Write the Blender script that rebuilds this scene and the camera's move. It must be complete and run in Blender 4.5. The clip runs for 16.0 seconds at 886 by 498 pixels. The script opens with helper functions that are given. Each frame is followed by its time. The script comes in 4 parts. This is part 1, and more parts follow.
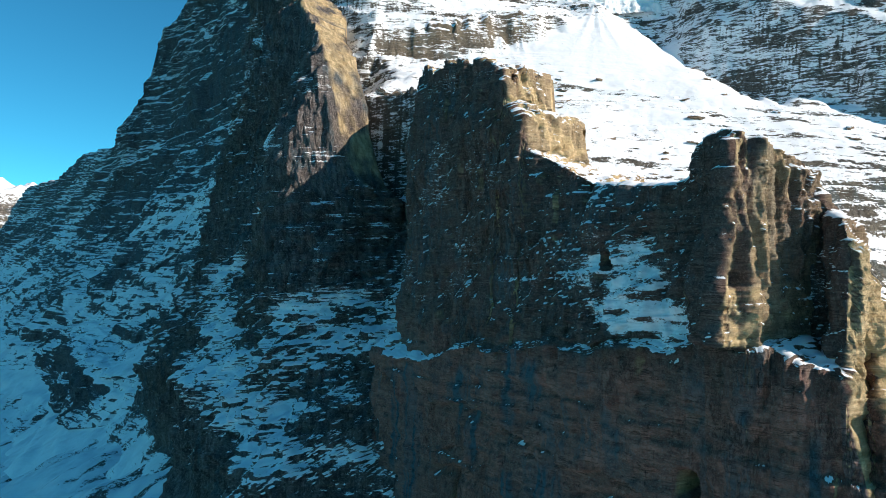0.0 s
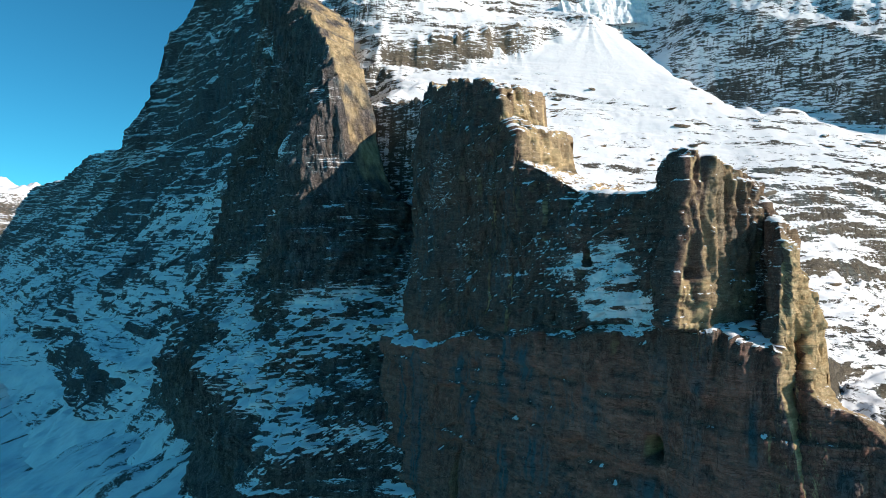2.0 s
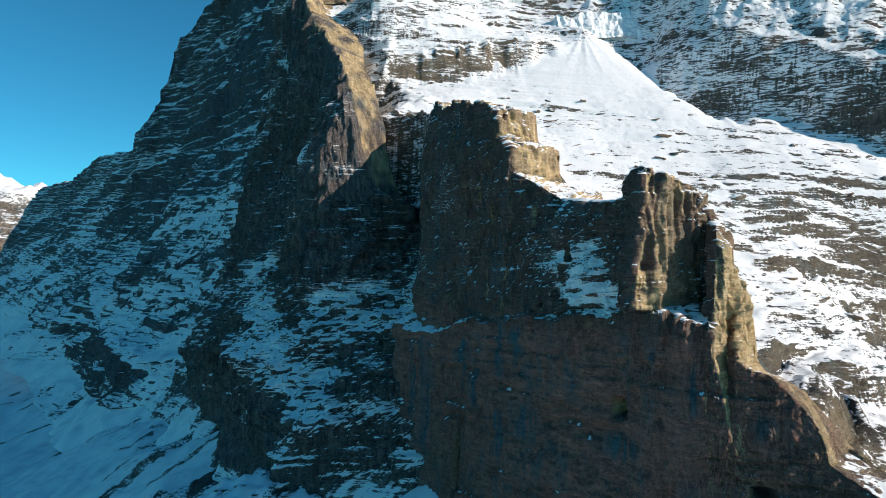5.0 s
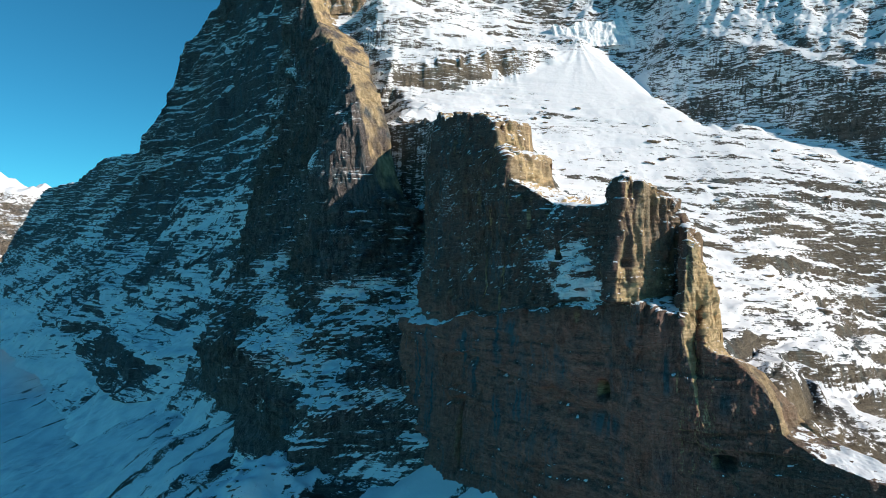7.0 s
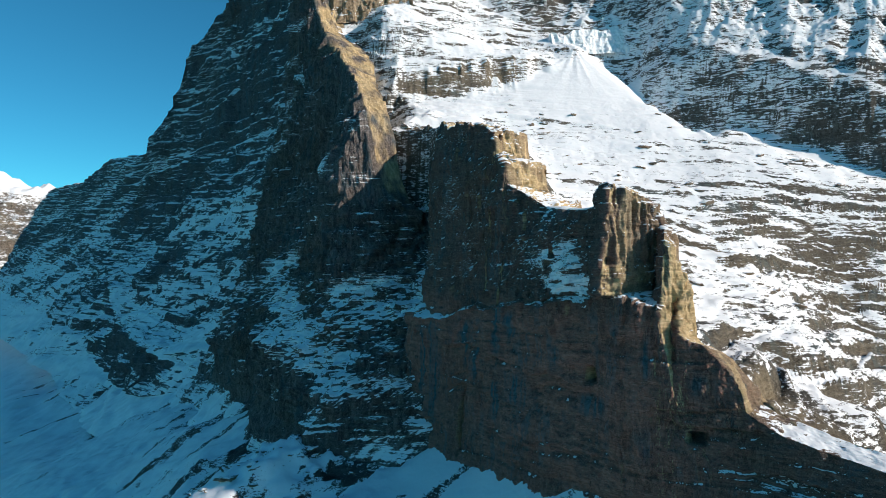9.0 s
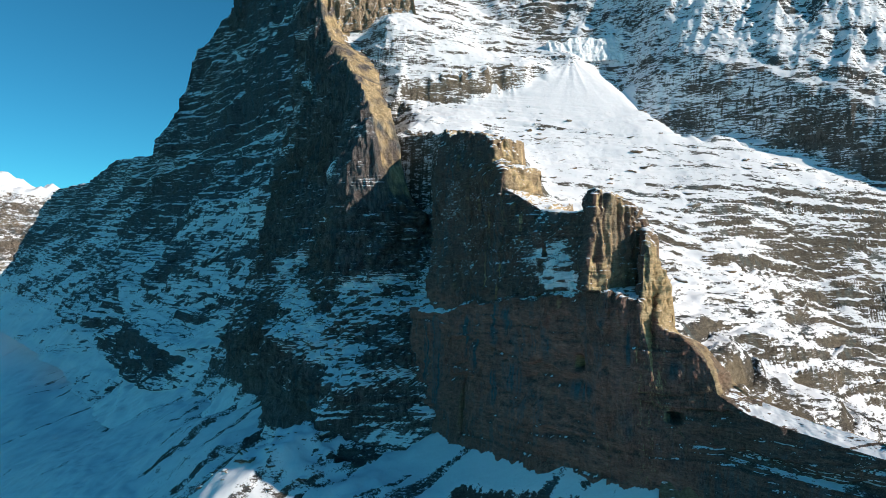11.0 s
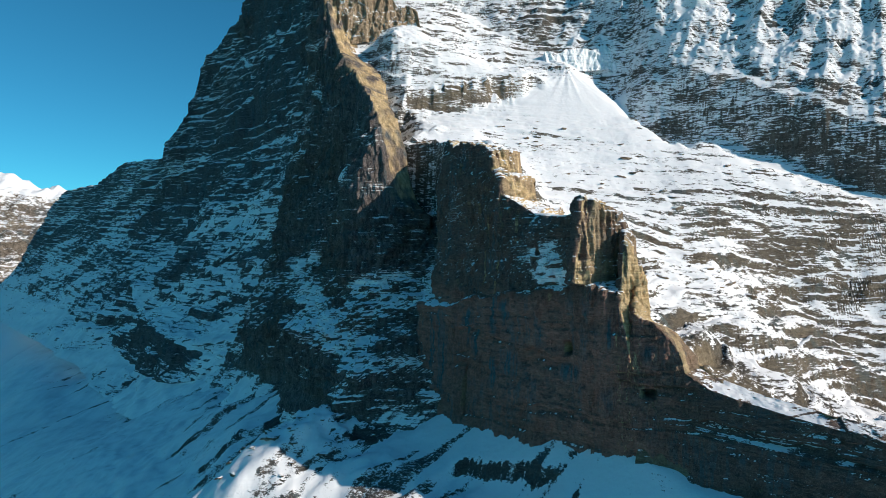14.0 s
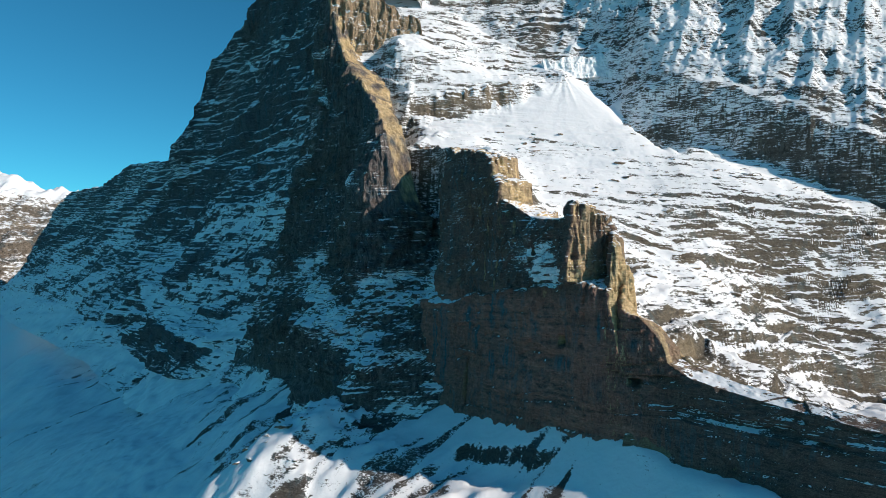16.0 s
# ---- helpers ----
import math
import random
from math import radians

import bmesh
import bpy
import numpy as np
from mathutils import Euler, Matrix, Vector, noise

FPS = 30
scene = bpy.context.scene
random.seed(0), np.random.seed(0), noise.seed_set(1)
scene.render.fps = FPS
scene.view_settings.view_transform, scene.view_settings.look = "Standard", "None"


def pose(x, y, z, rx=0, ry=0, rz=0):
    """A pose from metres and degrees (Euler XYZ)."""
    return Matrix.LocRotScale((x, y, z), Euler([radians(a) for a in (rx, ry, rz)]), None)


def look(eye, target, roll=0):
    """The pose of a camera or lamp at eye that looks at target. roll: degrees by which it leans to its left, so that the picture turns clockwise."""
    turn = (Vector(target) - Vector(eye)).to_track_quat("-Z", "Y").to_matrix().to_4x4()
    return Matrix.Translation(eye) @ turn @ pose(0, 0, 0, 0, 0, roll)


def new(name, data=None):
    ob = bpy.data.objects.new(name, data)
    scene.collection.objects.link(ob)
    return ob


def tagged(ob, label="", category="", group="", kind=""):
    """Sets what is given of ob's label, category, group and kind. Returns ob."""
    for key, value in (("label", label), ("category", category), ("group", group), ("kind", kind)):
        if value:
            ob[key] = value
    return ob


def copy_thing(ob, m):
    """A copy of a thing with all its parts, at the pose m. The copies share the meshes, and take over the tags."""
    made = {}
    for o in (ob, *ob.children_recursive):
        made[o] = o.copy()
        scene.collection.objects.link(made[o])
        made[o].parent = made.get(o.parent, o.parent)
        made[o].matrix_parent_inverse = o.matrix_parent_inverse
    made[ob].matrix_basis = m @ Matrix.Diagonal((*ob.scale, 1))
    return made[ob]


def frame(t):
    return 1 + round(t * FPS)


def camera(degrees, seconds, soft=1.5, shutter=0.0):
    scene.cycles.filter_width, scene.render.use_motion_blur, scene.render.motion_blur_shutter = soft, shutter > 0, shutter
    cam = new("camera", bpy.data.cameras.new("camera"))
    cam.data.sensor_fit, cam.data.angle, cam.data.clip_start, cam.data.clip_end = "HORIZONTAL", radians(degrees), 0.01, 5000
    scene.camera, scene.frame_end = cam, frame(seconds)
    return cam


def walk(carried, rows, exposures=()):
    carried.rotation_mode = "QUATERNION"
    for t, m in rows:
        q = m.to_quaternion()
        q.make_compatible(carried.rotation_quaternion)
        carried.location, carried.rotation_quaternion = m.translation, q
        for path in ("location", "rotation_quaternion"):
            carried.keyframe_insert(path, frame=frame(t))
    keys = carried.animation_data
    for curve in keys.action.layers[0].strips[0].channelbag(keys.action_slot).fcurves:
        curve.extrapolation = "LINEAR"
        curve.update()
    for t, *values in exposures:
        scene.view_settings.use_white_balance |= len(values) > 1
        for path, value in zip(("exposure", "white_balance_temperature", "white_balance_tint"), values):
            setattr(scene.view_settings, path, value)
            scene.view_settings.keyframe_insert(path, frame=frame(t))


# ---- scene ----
cam = camera(72.5, 16.0, 0.6)
METRES, EYE, TILT, LEAN, TURN = 200.0, 200.0, 0.0, 0.0, 0.0
ROWS = [
    (0.0, 0.0, 0.0, 0.0, 0.0, 0.0, 0.0),
    (0.5, -0.0014, -0.0306, -0.0003, -0.01, 0.01, -0.0),
    (1.0, -0.0029, -0.0613, -0.0007, 0.01, 0.0, -0.01),
    (1.5, -0.0044, -0.0922, -0.0011, 0.0, 0.02, -0.01),
    (2.0, -0.0058, -0.1232, -0.0014, 0.01, 0.0, -0.05),
    (2.5, -0.0073, -0.1543, -0.0019, 0.03, -0.03, -0.06),
    (3.0, -0.0087, -0.1854, -0.0025, 0.04, -0.06, -0.07),
    (3.5, -0.0101, -0.2165, -0.003, 0.06, -0.07, -0.07),
    (4.0, -0.0114, -0.2476, -0.0035, 0.07, -0.04, -0.07),
    (6.5, -0.0192, -0.4027, -0.0055, 0.13, -0.02, -0.04),
    (7.0, -0.0204, -0.4335, -0.0058, 0.12, -0.01, -0.01),
    (7.5, -0.0217, -0.4644, -0.0058, 0.12, -0.01, -0.01),
    (8.0, -0.0231, -0.4956, -0.0058, 0.14, -0.03, -0.01),
    (8.5, -0.0246, -0.5268, -0.006, 0.17, -0.04, -0.03),
    (9.0, -0.0259, -0.558, -0.0061, 0.19, -0.04, -0.02),
    (11.5, -0.0329, -0.7152, -0.008, 0.25, -0.04, -0.05),
    (12.0, -0.0342, -0.7465, -0.0083, 0.28, -0.02, -0.03),
    (12.5, -0.0356, -0.7779, -0.0087, 0.3, -0.04, -0.01),
    (13.0, -0.0369, -0.8093, -0.009, 0.31, -0.02, 0.03),
    (13.5, -0.0384, -0.8408, -0.0092, 0.34, -0.02, 0.04),
    (14.0, -0.0397, -0.8723, -0.0092, 0.35, -0.02, 0.04),
    (14.5, -0.0412, -0.904, -0.0092, 0.37, -0.02, 0.03),
    (15.0, -0.0426, -0.9355, -0.0094, 0.37, 0.0, 0.02),
    (15.5, -0.044, -0.9672, -0.0095, 0.38, 0.04, 0.02),
    (16.0, -0.0454, -0.9989, -0.0098, 0.4, 0.05, 0.03),
]
walk(cam, [(t, pose(0, 0, EYE, TILT, LEAN, TURN) @ pose(METRES * x, METRES * y, METRES * z, 90 + pitch, roll, yaw)) for t, x, y, z, yaw, pitch, roll in ROWS], [(0.0, 0.27), (1.0, 0.2), (2.0, 0.12), (4.0, 0.02), (8.0, -0.02), (16.0, -0.12)])

# ---- world, sun, exposure ----
SUN_AZ = Vector((0.93, -0.37, 0.0)).normalized()
SUN_EL = radians(27.0)
world = bpy.data.worlds.new("world")
scene.world = world
world.use_nodes = True
wn = world.node_tree
wn.nodes.clear()
sky = wn.nodes.new("ShaderNodeTexSky")
sky.sky_type = "NISHITA"
sky.sun_disc = False
sky.sun_elevation = SUN_EL
sky.sun_rotation = math.atan2(SUN_AZ.x, SUN_AZ.y)
sky.altitude = 2600
sky.dust_density = 0.0
sky.ozone_density = 2.0
sky_tint = wn.nodes.new("ShaderNodeMix")
sky_tint.data_type, sky_tint.blend_type = "RGBA", "MULTIPLY"
sky_tint.inputs["Factor"].default_value = 1.0
sky_tint.inputs["B"].default_value = (0.235, 1.0, 1.11, 1)
sky_back = wn.nodes.new("ShaderNodeBackground")
sky_back.inputs["Strength"].default_value = 0.102
sky_out = wn.nodes.new("ShaderNodeOutputWorld")
wn.links.new(sky.outputs["Color"], sky_tint.inputs["A"])
wn.links.new(sky_tint.outputs["Result"], sky_back.inputs["Color"])
wn.links.new(sky_back.outputs["Background"], sky_out.inputs["Surface"])

sun = new("sun", bpy.data.lights.new("sun", "SUN"))
sun.data.energy = 5.2
sun.data.angle = radians(0.53)
sun.data.color = (1.0, 0.89, 0.77)
sun_way = Vector((SUN_AZ.x * math.cos(SUN_EL), SUN_AZ.y * math.cos(SUN_EL), math.sin(SUN_EL)))
sun.matrix_world = look((600, -200, 900), Vector((600, -200, 900)) - sun_way)

# ---- materials ----


class Nodes:
    """Short hand for building a node material."""

    def __init__(self, name):
        self.mat = bpy.data.materials.new(name)
        self.mat.use_nodes = True
        self.t = self.mat.node_tree
        self.t.nodes.clear()
        self.pos = self.t.nodes.new("ShaderNodeNewGeometry").outputs["Position"]

    def put(self, socket, value):
        if hasattr(value, "is_output"):
            self.t.links.new(value, socket)
        else:
            socket.default_value = value

    def stretch(self, sx, sy, sz):
        n = self.t.nodes.new("ShaderNodeVectorMath")
        n.operation = "MULTIPLY"
        self.put(n.inputs[0], self.pos)
        n.inputs[1].default_value = (sx, sy, sz)
        return n.outputs[0]

    def noise(self, vec, scale=1.0, detail=4.0, rough=0.55, distort=0.0):
        n = self.t.nodes.new("ShaderNodeTexNoise")
        self.put(n.inputs["Vector"], vec)
        n.inputs["Scale"].default_value = scale
        n.inputs["Detail"].default_value = detail
        n.inputs["Roughness"].default_value = rough
        n.inputs["Distortion"].default_value = distort
        return n.outputs["Fac"]

    def math(self, op, a, b=0.0, c=0.0, clamp=False):
        n = self.t.nodes.new("ShaderNodeMath")
        n.operation, n.use_clamp = op, clamp
        for i, v in enumerate((a, b, c)):
            self.put(n.inputs[i], v)
        return n.outputs[0]

    def step(self, v, lo, hi):
        n = self.t.nodes.new("ShaderNodeMapRange")
        n.interpolation_type = "SMOOTHSTEP"
        self.put(n.inputs["Value"], v)
        n.inputs["From Min"].default_value = lo
        n.inputs["From Max"].default_value = hi
        return n.outputs["Result"]

    def mix(self, f, a, b):
        n = self.t.nodes.new("ShaderNodeMix")
        n.data_type = "RGBA"
        self.put(n.inputs["Factor"], f)
        self.put(n.inputs["A"], a if hasattr(a, "is_output") else (*a, 1))
        self.put(n.inputs["B"], b if hasattr(b, "is_output") else (*b, 1))
        return n.outputs["Result"]

    def attr(self, name):
        n = self.t.nodes.new("ShaderNodeAttribute")
        n.attribute_name = name
        return n.outputs["Fac"]

    def bump(self, height, strength, distance, normal=None):
        n = self.t.nodes.new("ShaderNodeBump")
        self.put(n.inputs["Height"], height)
        n.inputs["Strength"].default_value = strength
        n.inputs["Distance"].default_value = distance
        if normal is not None:
            self.put(n.inputs["Normal"], normal)
        return n.outputs["Normal"]

    def shade(self, colour, rough, normal):
        b = self.t.nodes.new("ShaderNodeBsdfPrincipled")
        self.put(b.inputs["Base Color"], colour)
        self.put(b.inputs["Roughness"], rough)
        b.inputs["Specular IOR Level"].default_value = 0.14
        if normal is not None:
            self.put(b.inputs["Normal"], normal)
        out = self.t.nodes.new("ShaderNodeOutputMaterial")
        self.t.links.new(b.outputs[0], out.inputs["Surface"])
        return self.mat


def snowy_rock(name, grey=(0.2, 0.13, 0.115), dark=(0.05, 0.046, 0.046), ochre=(0.76, 0.58, 0.32), unit=1.0, stains=0.35, edge=0.10, streak=0.5, patchy=0.9, long=1.0, warm=(0.26, 0.145, 0.098), brown=(0.42, 0.2, 0.165), flute=0.3, fleck=1.0):
    """Layered limestone with snow held on its ledges. unit: size of the grain in metres."""
    n = Nodes(name)
    u = 1.0 / unit
    big = n.noise(n.pos, 0.02 * u, 4, 0.6)
    mid = n.noise(n.stretch(0.11 * u, 0.11 * u, 0.26 * u), 1.0, 7, 0.68)
    fine = n.noise(n.pos, 1.3 * u, 6, 0.72)
    layers = n.noise(n.stretch(0.06 * u, 0.06 * u, 0.6 * u), 1.0, 8, 0.72, 0.5)
    runs = n.noise(n.stretch(0.16 * u, 0.16 * u, 0.012 * u), 1.0, 6, 0.6)
    cracks = n.noise(n.stretch(0.5 * u, 0.5 * u, 0.11 * u), 1.0, 7, 0.72, 0.8)
    pleat = n.noise(n.stretch(0.4 * u, 0.4 * u, 0.03 * u), 1.0, 7, 0.66, 0.15)
    tone = n.math("ADD", n.math("MULTIPLY", mid, 0.5 - 0.5 * flute), n.math("MULTIPLY", layers, 0.5 - 0.5 * flute))
    tone = n.math("ADD", tone, n.math("MULTIPLY", pleat, flute))
    rock = n.mix(n.step(tone, 0.38, 0.62), dark, grey)
    rock = n.mix(n.math("MULTIPLY", n.step(big, 0.42, 0.66), 0.75), rock, warm)
    pale = n.mix(n.step(n.math("ADD", n.math("MULTIPLY", mid, 0.65), n.math("ADD", n.math("MULTIPLY", layers, 0.2), n.math("MULTIPLY", runs, 0.15))), 0.36, 0.6), (brown[0] * 0.34, brown[1] * 0.37, brown[2] * 0.41), (brown[0] * 0.95, brown[1] * 0.95, brown[2] * 0.95))
    rock = n.mix(n.math("MULTIPLY", n.attr("brown"), n.step(n.math("ADD", n.math("MULTIPLY", big, 0.6), n.math("MULTIPLY", mid, 0.4)), 0.3, 0.55)), rock, pale)
    rock = n.mix(n.math("MULTIPLY", n.step(fine, 0.47, 0.68), 0.55), rock, (grey[0] * 2.2, grey[1] * 2.15, grey[2] * 2.1))
    wet = n.math("MULTIPLY", n.step(runs, 0.5, 0.57), n.step(n.noise(n.pos, 0.03 * u, 3), 0.44, 0.58))
    wet = n.math("MAXIMUM", n.math("MULTIPLY", wet, 0.55), n.attr("wet"))
    rock = n.mix(n.math("MULTIPLY", wet, 0.92), rock, n.mix(fine, (0.06, 0.105, 0.125), (0.115, 0.19, 0.22)))
    # Random ochre stains, plus the painted sunlit faces that the ochre attribute carries.
    stain_and_sunlit = n.math("MULTIPLY", n.math("ADD", n.attr("ochre"), n.math("MULTIPLY", n.step(n.noise(n.pos, 0.045 * u, 5, 0.6), 0.52, 0.72), stains)), n.step(mid, 0.15, 0.5), clamp=True)
    rock = n.mix(stain_and_sunlit, rock, n.mix(n.step(tone, 0.36, 0.64), (ochre[0] * 0.55, ochre[1] * 0.5, ochre[2] * 0.45), (ochre[0] * 1.15, ochre[1] * 1.15, ochre[2] * 1.25)))
    bed = n.math("SUBTRACT", 1.0, n.step(n.math("ABSOLUTE", n.math("SUBTRACT", layers, 0.52)), 0.0, 0.035))
    joint = n.math("SUBTRACT", 1.0, n.step(n.math("ABSOLUTE", n.math("SUBTRACT", cracks, 0.47)), 0.0, 0.03))
    seam = n.math("MAXIMUM", n.math("MULTIPLY", bed, n.step(mid, 0.4, 0.6)), n.math("MULTIPLY", joint, n.step(big, 0.45, 0.6)))
    fissure = n.math("SUBTRACT", 1.0, n.step(n.math("ABSOLUTE", n.math("SUBTRACT", pleat, 0.49)), 0.004, 0.022))
    fissure = n.math("MULTIPLY", fissure, n.step(mid, 0.42, 0.58))
    seam = n.math("MAXIMUM", seam, n.math("MULTIPLY", fissure, min(1.0, flute * 2.6)))
    clean = n.math("MULTIPLY_ADD", stain_and_sunlit, -0.55, 0.78)
    rock = n.mix(n.math("MULTIPLY", seam, clean), rock, (0.016, 0.016, 0.016))
    rock = n.mix(n.math("MULTIPLY", n.step(cracks, 0.42, 0.3), clean), rock, (0.016, 0.016, 0.016))
    relief = n.math("ADD", n.math("ADD", n.math("MULTIPLY", layers, 1.1), n.math("MULTIPLY", fine, 0.45)), n.math("ADD", n.math("MULTIPLY", cracks, 1.0), n.math("ADD", n.math("MULTIPLY", mid, 0.9), n.math("MULTIPLY", pleat, 4.0 * flute))))
    relief = n.math("SUBTRACT", relief, n.math("MULTIPLY", seam, 0.25))
    bump = n.bump(relief, 1.0, 1.2 * unit)
    lines = n.noise(n.stretch(0.17 * u * fleck / long, 0.17 * u * fleck / long, 0.62 * u * fleck), 1.0, 8, 0.74, 0.1)
    grain = n.noise(n.stretch(0.55 * u * fleck / long ** 0.5, 0.55 * u * fleck / long ** 0.5, 1.3 * u * fleck), 1.0, 6, 0.78)
    cover = n.math("ADD", n.attr("snow"), n.math("ADD", n.math("MULTIPLY", n.math("SUBTRACT", lines, 0.5), 2.4 * streak), n.math("MULTIPLY", n.math("SUBTRACT", grain, 0.5), 1.6)))
    cover = n.math("ADD", cover, n.math("MULTIPLY", n.math("SUBTRACT", mid, 0.5), patchy))
    mask = n.step(cover, 0.5 - edge, 0.5 + edge)
    snow = n.mix(fine, (0.78, 0.80, 0.83), (0.88, 0.89, 0.91))
    drift = n.noise(n.pos, 0.2 * u, 7, 0.6)
    soft = n.bump(drift, 0.6, 1.0 * unit)
    nmix = n.t.nodes.new("ShaderNodeMix")
    nmix.data_type = "VECTOR"
    n.put(nmix.inputs["Factor"], mask)
    n.put(nmix.inputs[4], bump)
    n.put(nmix.inputs[5], soft)
    return n.shade(n.mix(mask, rock, snow), n.math("MULTIPLY_ADD", mask, -0.25, 0.9), nmix.outputs[1])


M_TOWER = snowy_rock("tower_limestone", unit=0.6, streak=0.8, edge=0.05, stains=0.04, patchy=0.3, long=1.8, flute=0.14, grey=(0.185, 0.142, 0.125), dark=(0.042, 0.038, 0.038), warm=(0.205, 0.142, 0.11), brown=(0.5, 0.24, 0.185), fleck=2.0)
# Greys a touch bluer than the near rock: distance haze put into the colour.
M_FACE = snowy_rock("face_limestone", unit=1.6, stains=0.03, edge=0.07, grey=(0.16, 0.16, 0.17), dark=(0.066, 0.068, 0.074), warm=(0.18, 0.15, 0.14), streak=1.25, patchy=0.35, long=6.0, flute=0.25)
M_NOSE = snowy_rock("buttress_limestone", unit=1.0, stains=0.05, edge=0.06, grey=(0.225, 0.195, 0.185), dark=(0.055, 0.055, 0.06), warm=(0.22, 0.18, 0.15), streak=1.15, patchy=0.35, long=4.5, flute=0.6)
M_FLANK = snowy_rock("flank_limestone", unit=1.2, stains=0.05, edge=0.06, grey=(0.12, 0.115, 0.105), dark=(0.03, 0.031, 0.032), fleck=1.4, streak=1.7, patchy=0.6, long=1.7, warm=(0.15, 0.14, 0.122), flute=0.15)
M_GROUND = snowy_rock("valley_snow", unit=0.9, stains=0.08, edge=0.05, streak=0.5, patchy=0.9, flute=0.1, grey=(0.13, 0.122, 0.112), warm=(0.16, 0.135, 0.115))
M_FAR = snowy_rock("far_rock", unit=12.0, stains=0.3, edge=0.1, grey=(0.26, 0.22, 0.18), dark=(0.13, 0.115, 0.1), warm=(0.26, 0.21, 0.16), streak=0.4, patchy=1.2, flute=0.1)


def ice_material():
    n = Nodes("glacier_ice")
    flute = n.noise(n.stretch(0.5, 0.5, 0.06), 1.0, 5, 0.6)
    grain = n.noise(n.pos, 0.9, 5, 0.7)
    colour = n.mix(n.step(flute, 0.4, 0.62), (0.76, 0.82, 0.86), (0.88, 0.89, 0.9))
    return n.shade(colour, 0.5, n.bump(n.math("ADD", flute, n.math("MULTIPLY", grain, 0.4)), 0.8, 1.0))


M_ICE = ice_material()

# ---- terrain tools ----


def to_world(s, q):
    """Along the mountain's foot (s) and out from it (q) to x, y."""
    return 19.0 - 0.6 * s - 0.8 * q, 164.0 + 0.8 * s - 0.6 * q


def smooth(v, a, b):
    t = np.clip((v - a) / (b - a), 0, 1)
    return t * t * (3 - 2 * t)


def hashed(i, j, k, seed):
    h = (i.astype(np.uint32) * np.uint32(374761393)) ^ (j.astype(np.uint32) * np.uint32(668265263)) ^ (k.astype(np.uint32) * np.uint32(2246822519)) ^ np.uint32((seed * 3266489917) & 0xFFFFFFFF)
    h = (h ^ (h >> np.uint32(13))) * np.uint32(1274126177)
    h = (h ^ (h >> np.uint32(16))) * np.uint32(2654435761)
    return (h >> np.uint32(8)).astype(np.float32) / np.float32(16777216.0)


def vn(x, y, z, seed=0):
    """Smooth noise, -1 to 1."""
    x, y, z = np.broadcast_arrays(np.float32(x), np.float32(y), np.float32(z))
    i, j, k = np.floor(x), np.floor(y), np.floor(z)
    fx, fy, fz = x - i, y - j, z - k
    i, j, k = i.astype(np.int64), j.astype(np.int64), k.astype(np.int64)
    fx, fy, fz = (f * f * f * (f * (f * 6 - 15) + 10) for f in (fx, fy, fz))
    out = np.zeros_like(x)
    for a in (0, 1):
        for b in (0, 1):
            for c in (0, 1):
                w = (fx if a else 1 - fx) * (fy if b else 1 - fy) * (fz if c else 1 - fz)
                out += w * hashed(i + a, j + b, k + c, seed)
    return out * 2 - 1


def fbm(x, y, z, octaves=4, seed=0, gain=0.5):
    out, amp = 0, 1.0
    for o in range(octaves):
        out = out + amp * vn(x * 2.0 ** o, y * 2.0 ** o, z * 2.0 ** o, seed + o * 7)
        amp *= gain
    return out


def ridged(x, y, z, octaves=3, seed=0, gain=0.5):
    out, amp = 0, 1.0
    for o in range(octaves):
        out = out + amp * (1 - 2 * np.abs(vn(x * 2.0 ** o, y * 2.0 ** o, z * 2.0 ** o, seed + o * 11)))
        amp *= gain
    return out


def ledges(z, x, y, period, seed, warp=0.5, long=3.0):
    """Outward offset of flat-lying beds of uneven thickness, broken along their length: risers and treads."""
    t = z / period + warp * fbm(x / (period * 5), y / (period * 5), z / (period * 2.5), 3, seed) + 0.6 * vn(z / (period * 2.3), 0, 0, seed + 5)
    f = t - np.floor(t)
    row = np.floor(t)
    broken = smooth(vn(x / (period * long), y / (period * long), row * 3.7, seed + 9), -0.35, 0.35)
    return (f - smooth(f, 0.66, 1.0) - 0.12) * broken


def steps(z, x, y, period, seed, warp=0.25, long=7.0):
    """Short risers and broad treads, for slopes seen as height over the plan."""
    t = z / period + warp * fbm(x / (period * 6), y / (period * 6), z / (period * 3), 3, seed) + 0.6 * vn(z / (period * 2.3), 0, 0, seed + 5)
    f = t - np.floor(t)
    broken = smooth(vn(x / (period * long), y / (period * long), np.floor(t) * 3.7, seed + 9), -0.15, 0.4)
    return (smooth(f, 0.0, 0.28) - f - 0.3) * broken


def clumps(x, y, z, size, seed):
    """Uneven cover, -1 to 1, in patches longer than high."""
    return np.clip(1.3 * fbm(x / size, y / size, z / (size * 0.45), 4, seed), -1, 1)


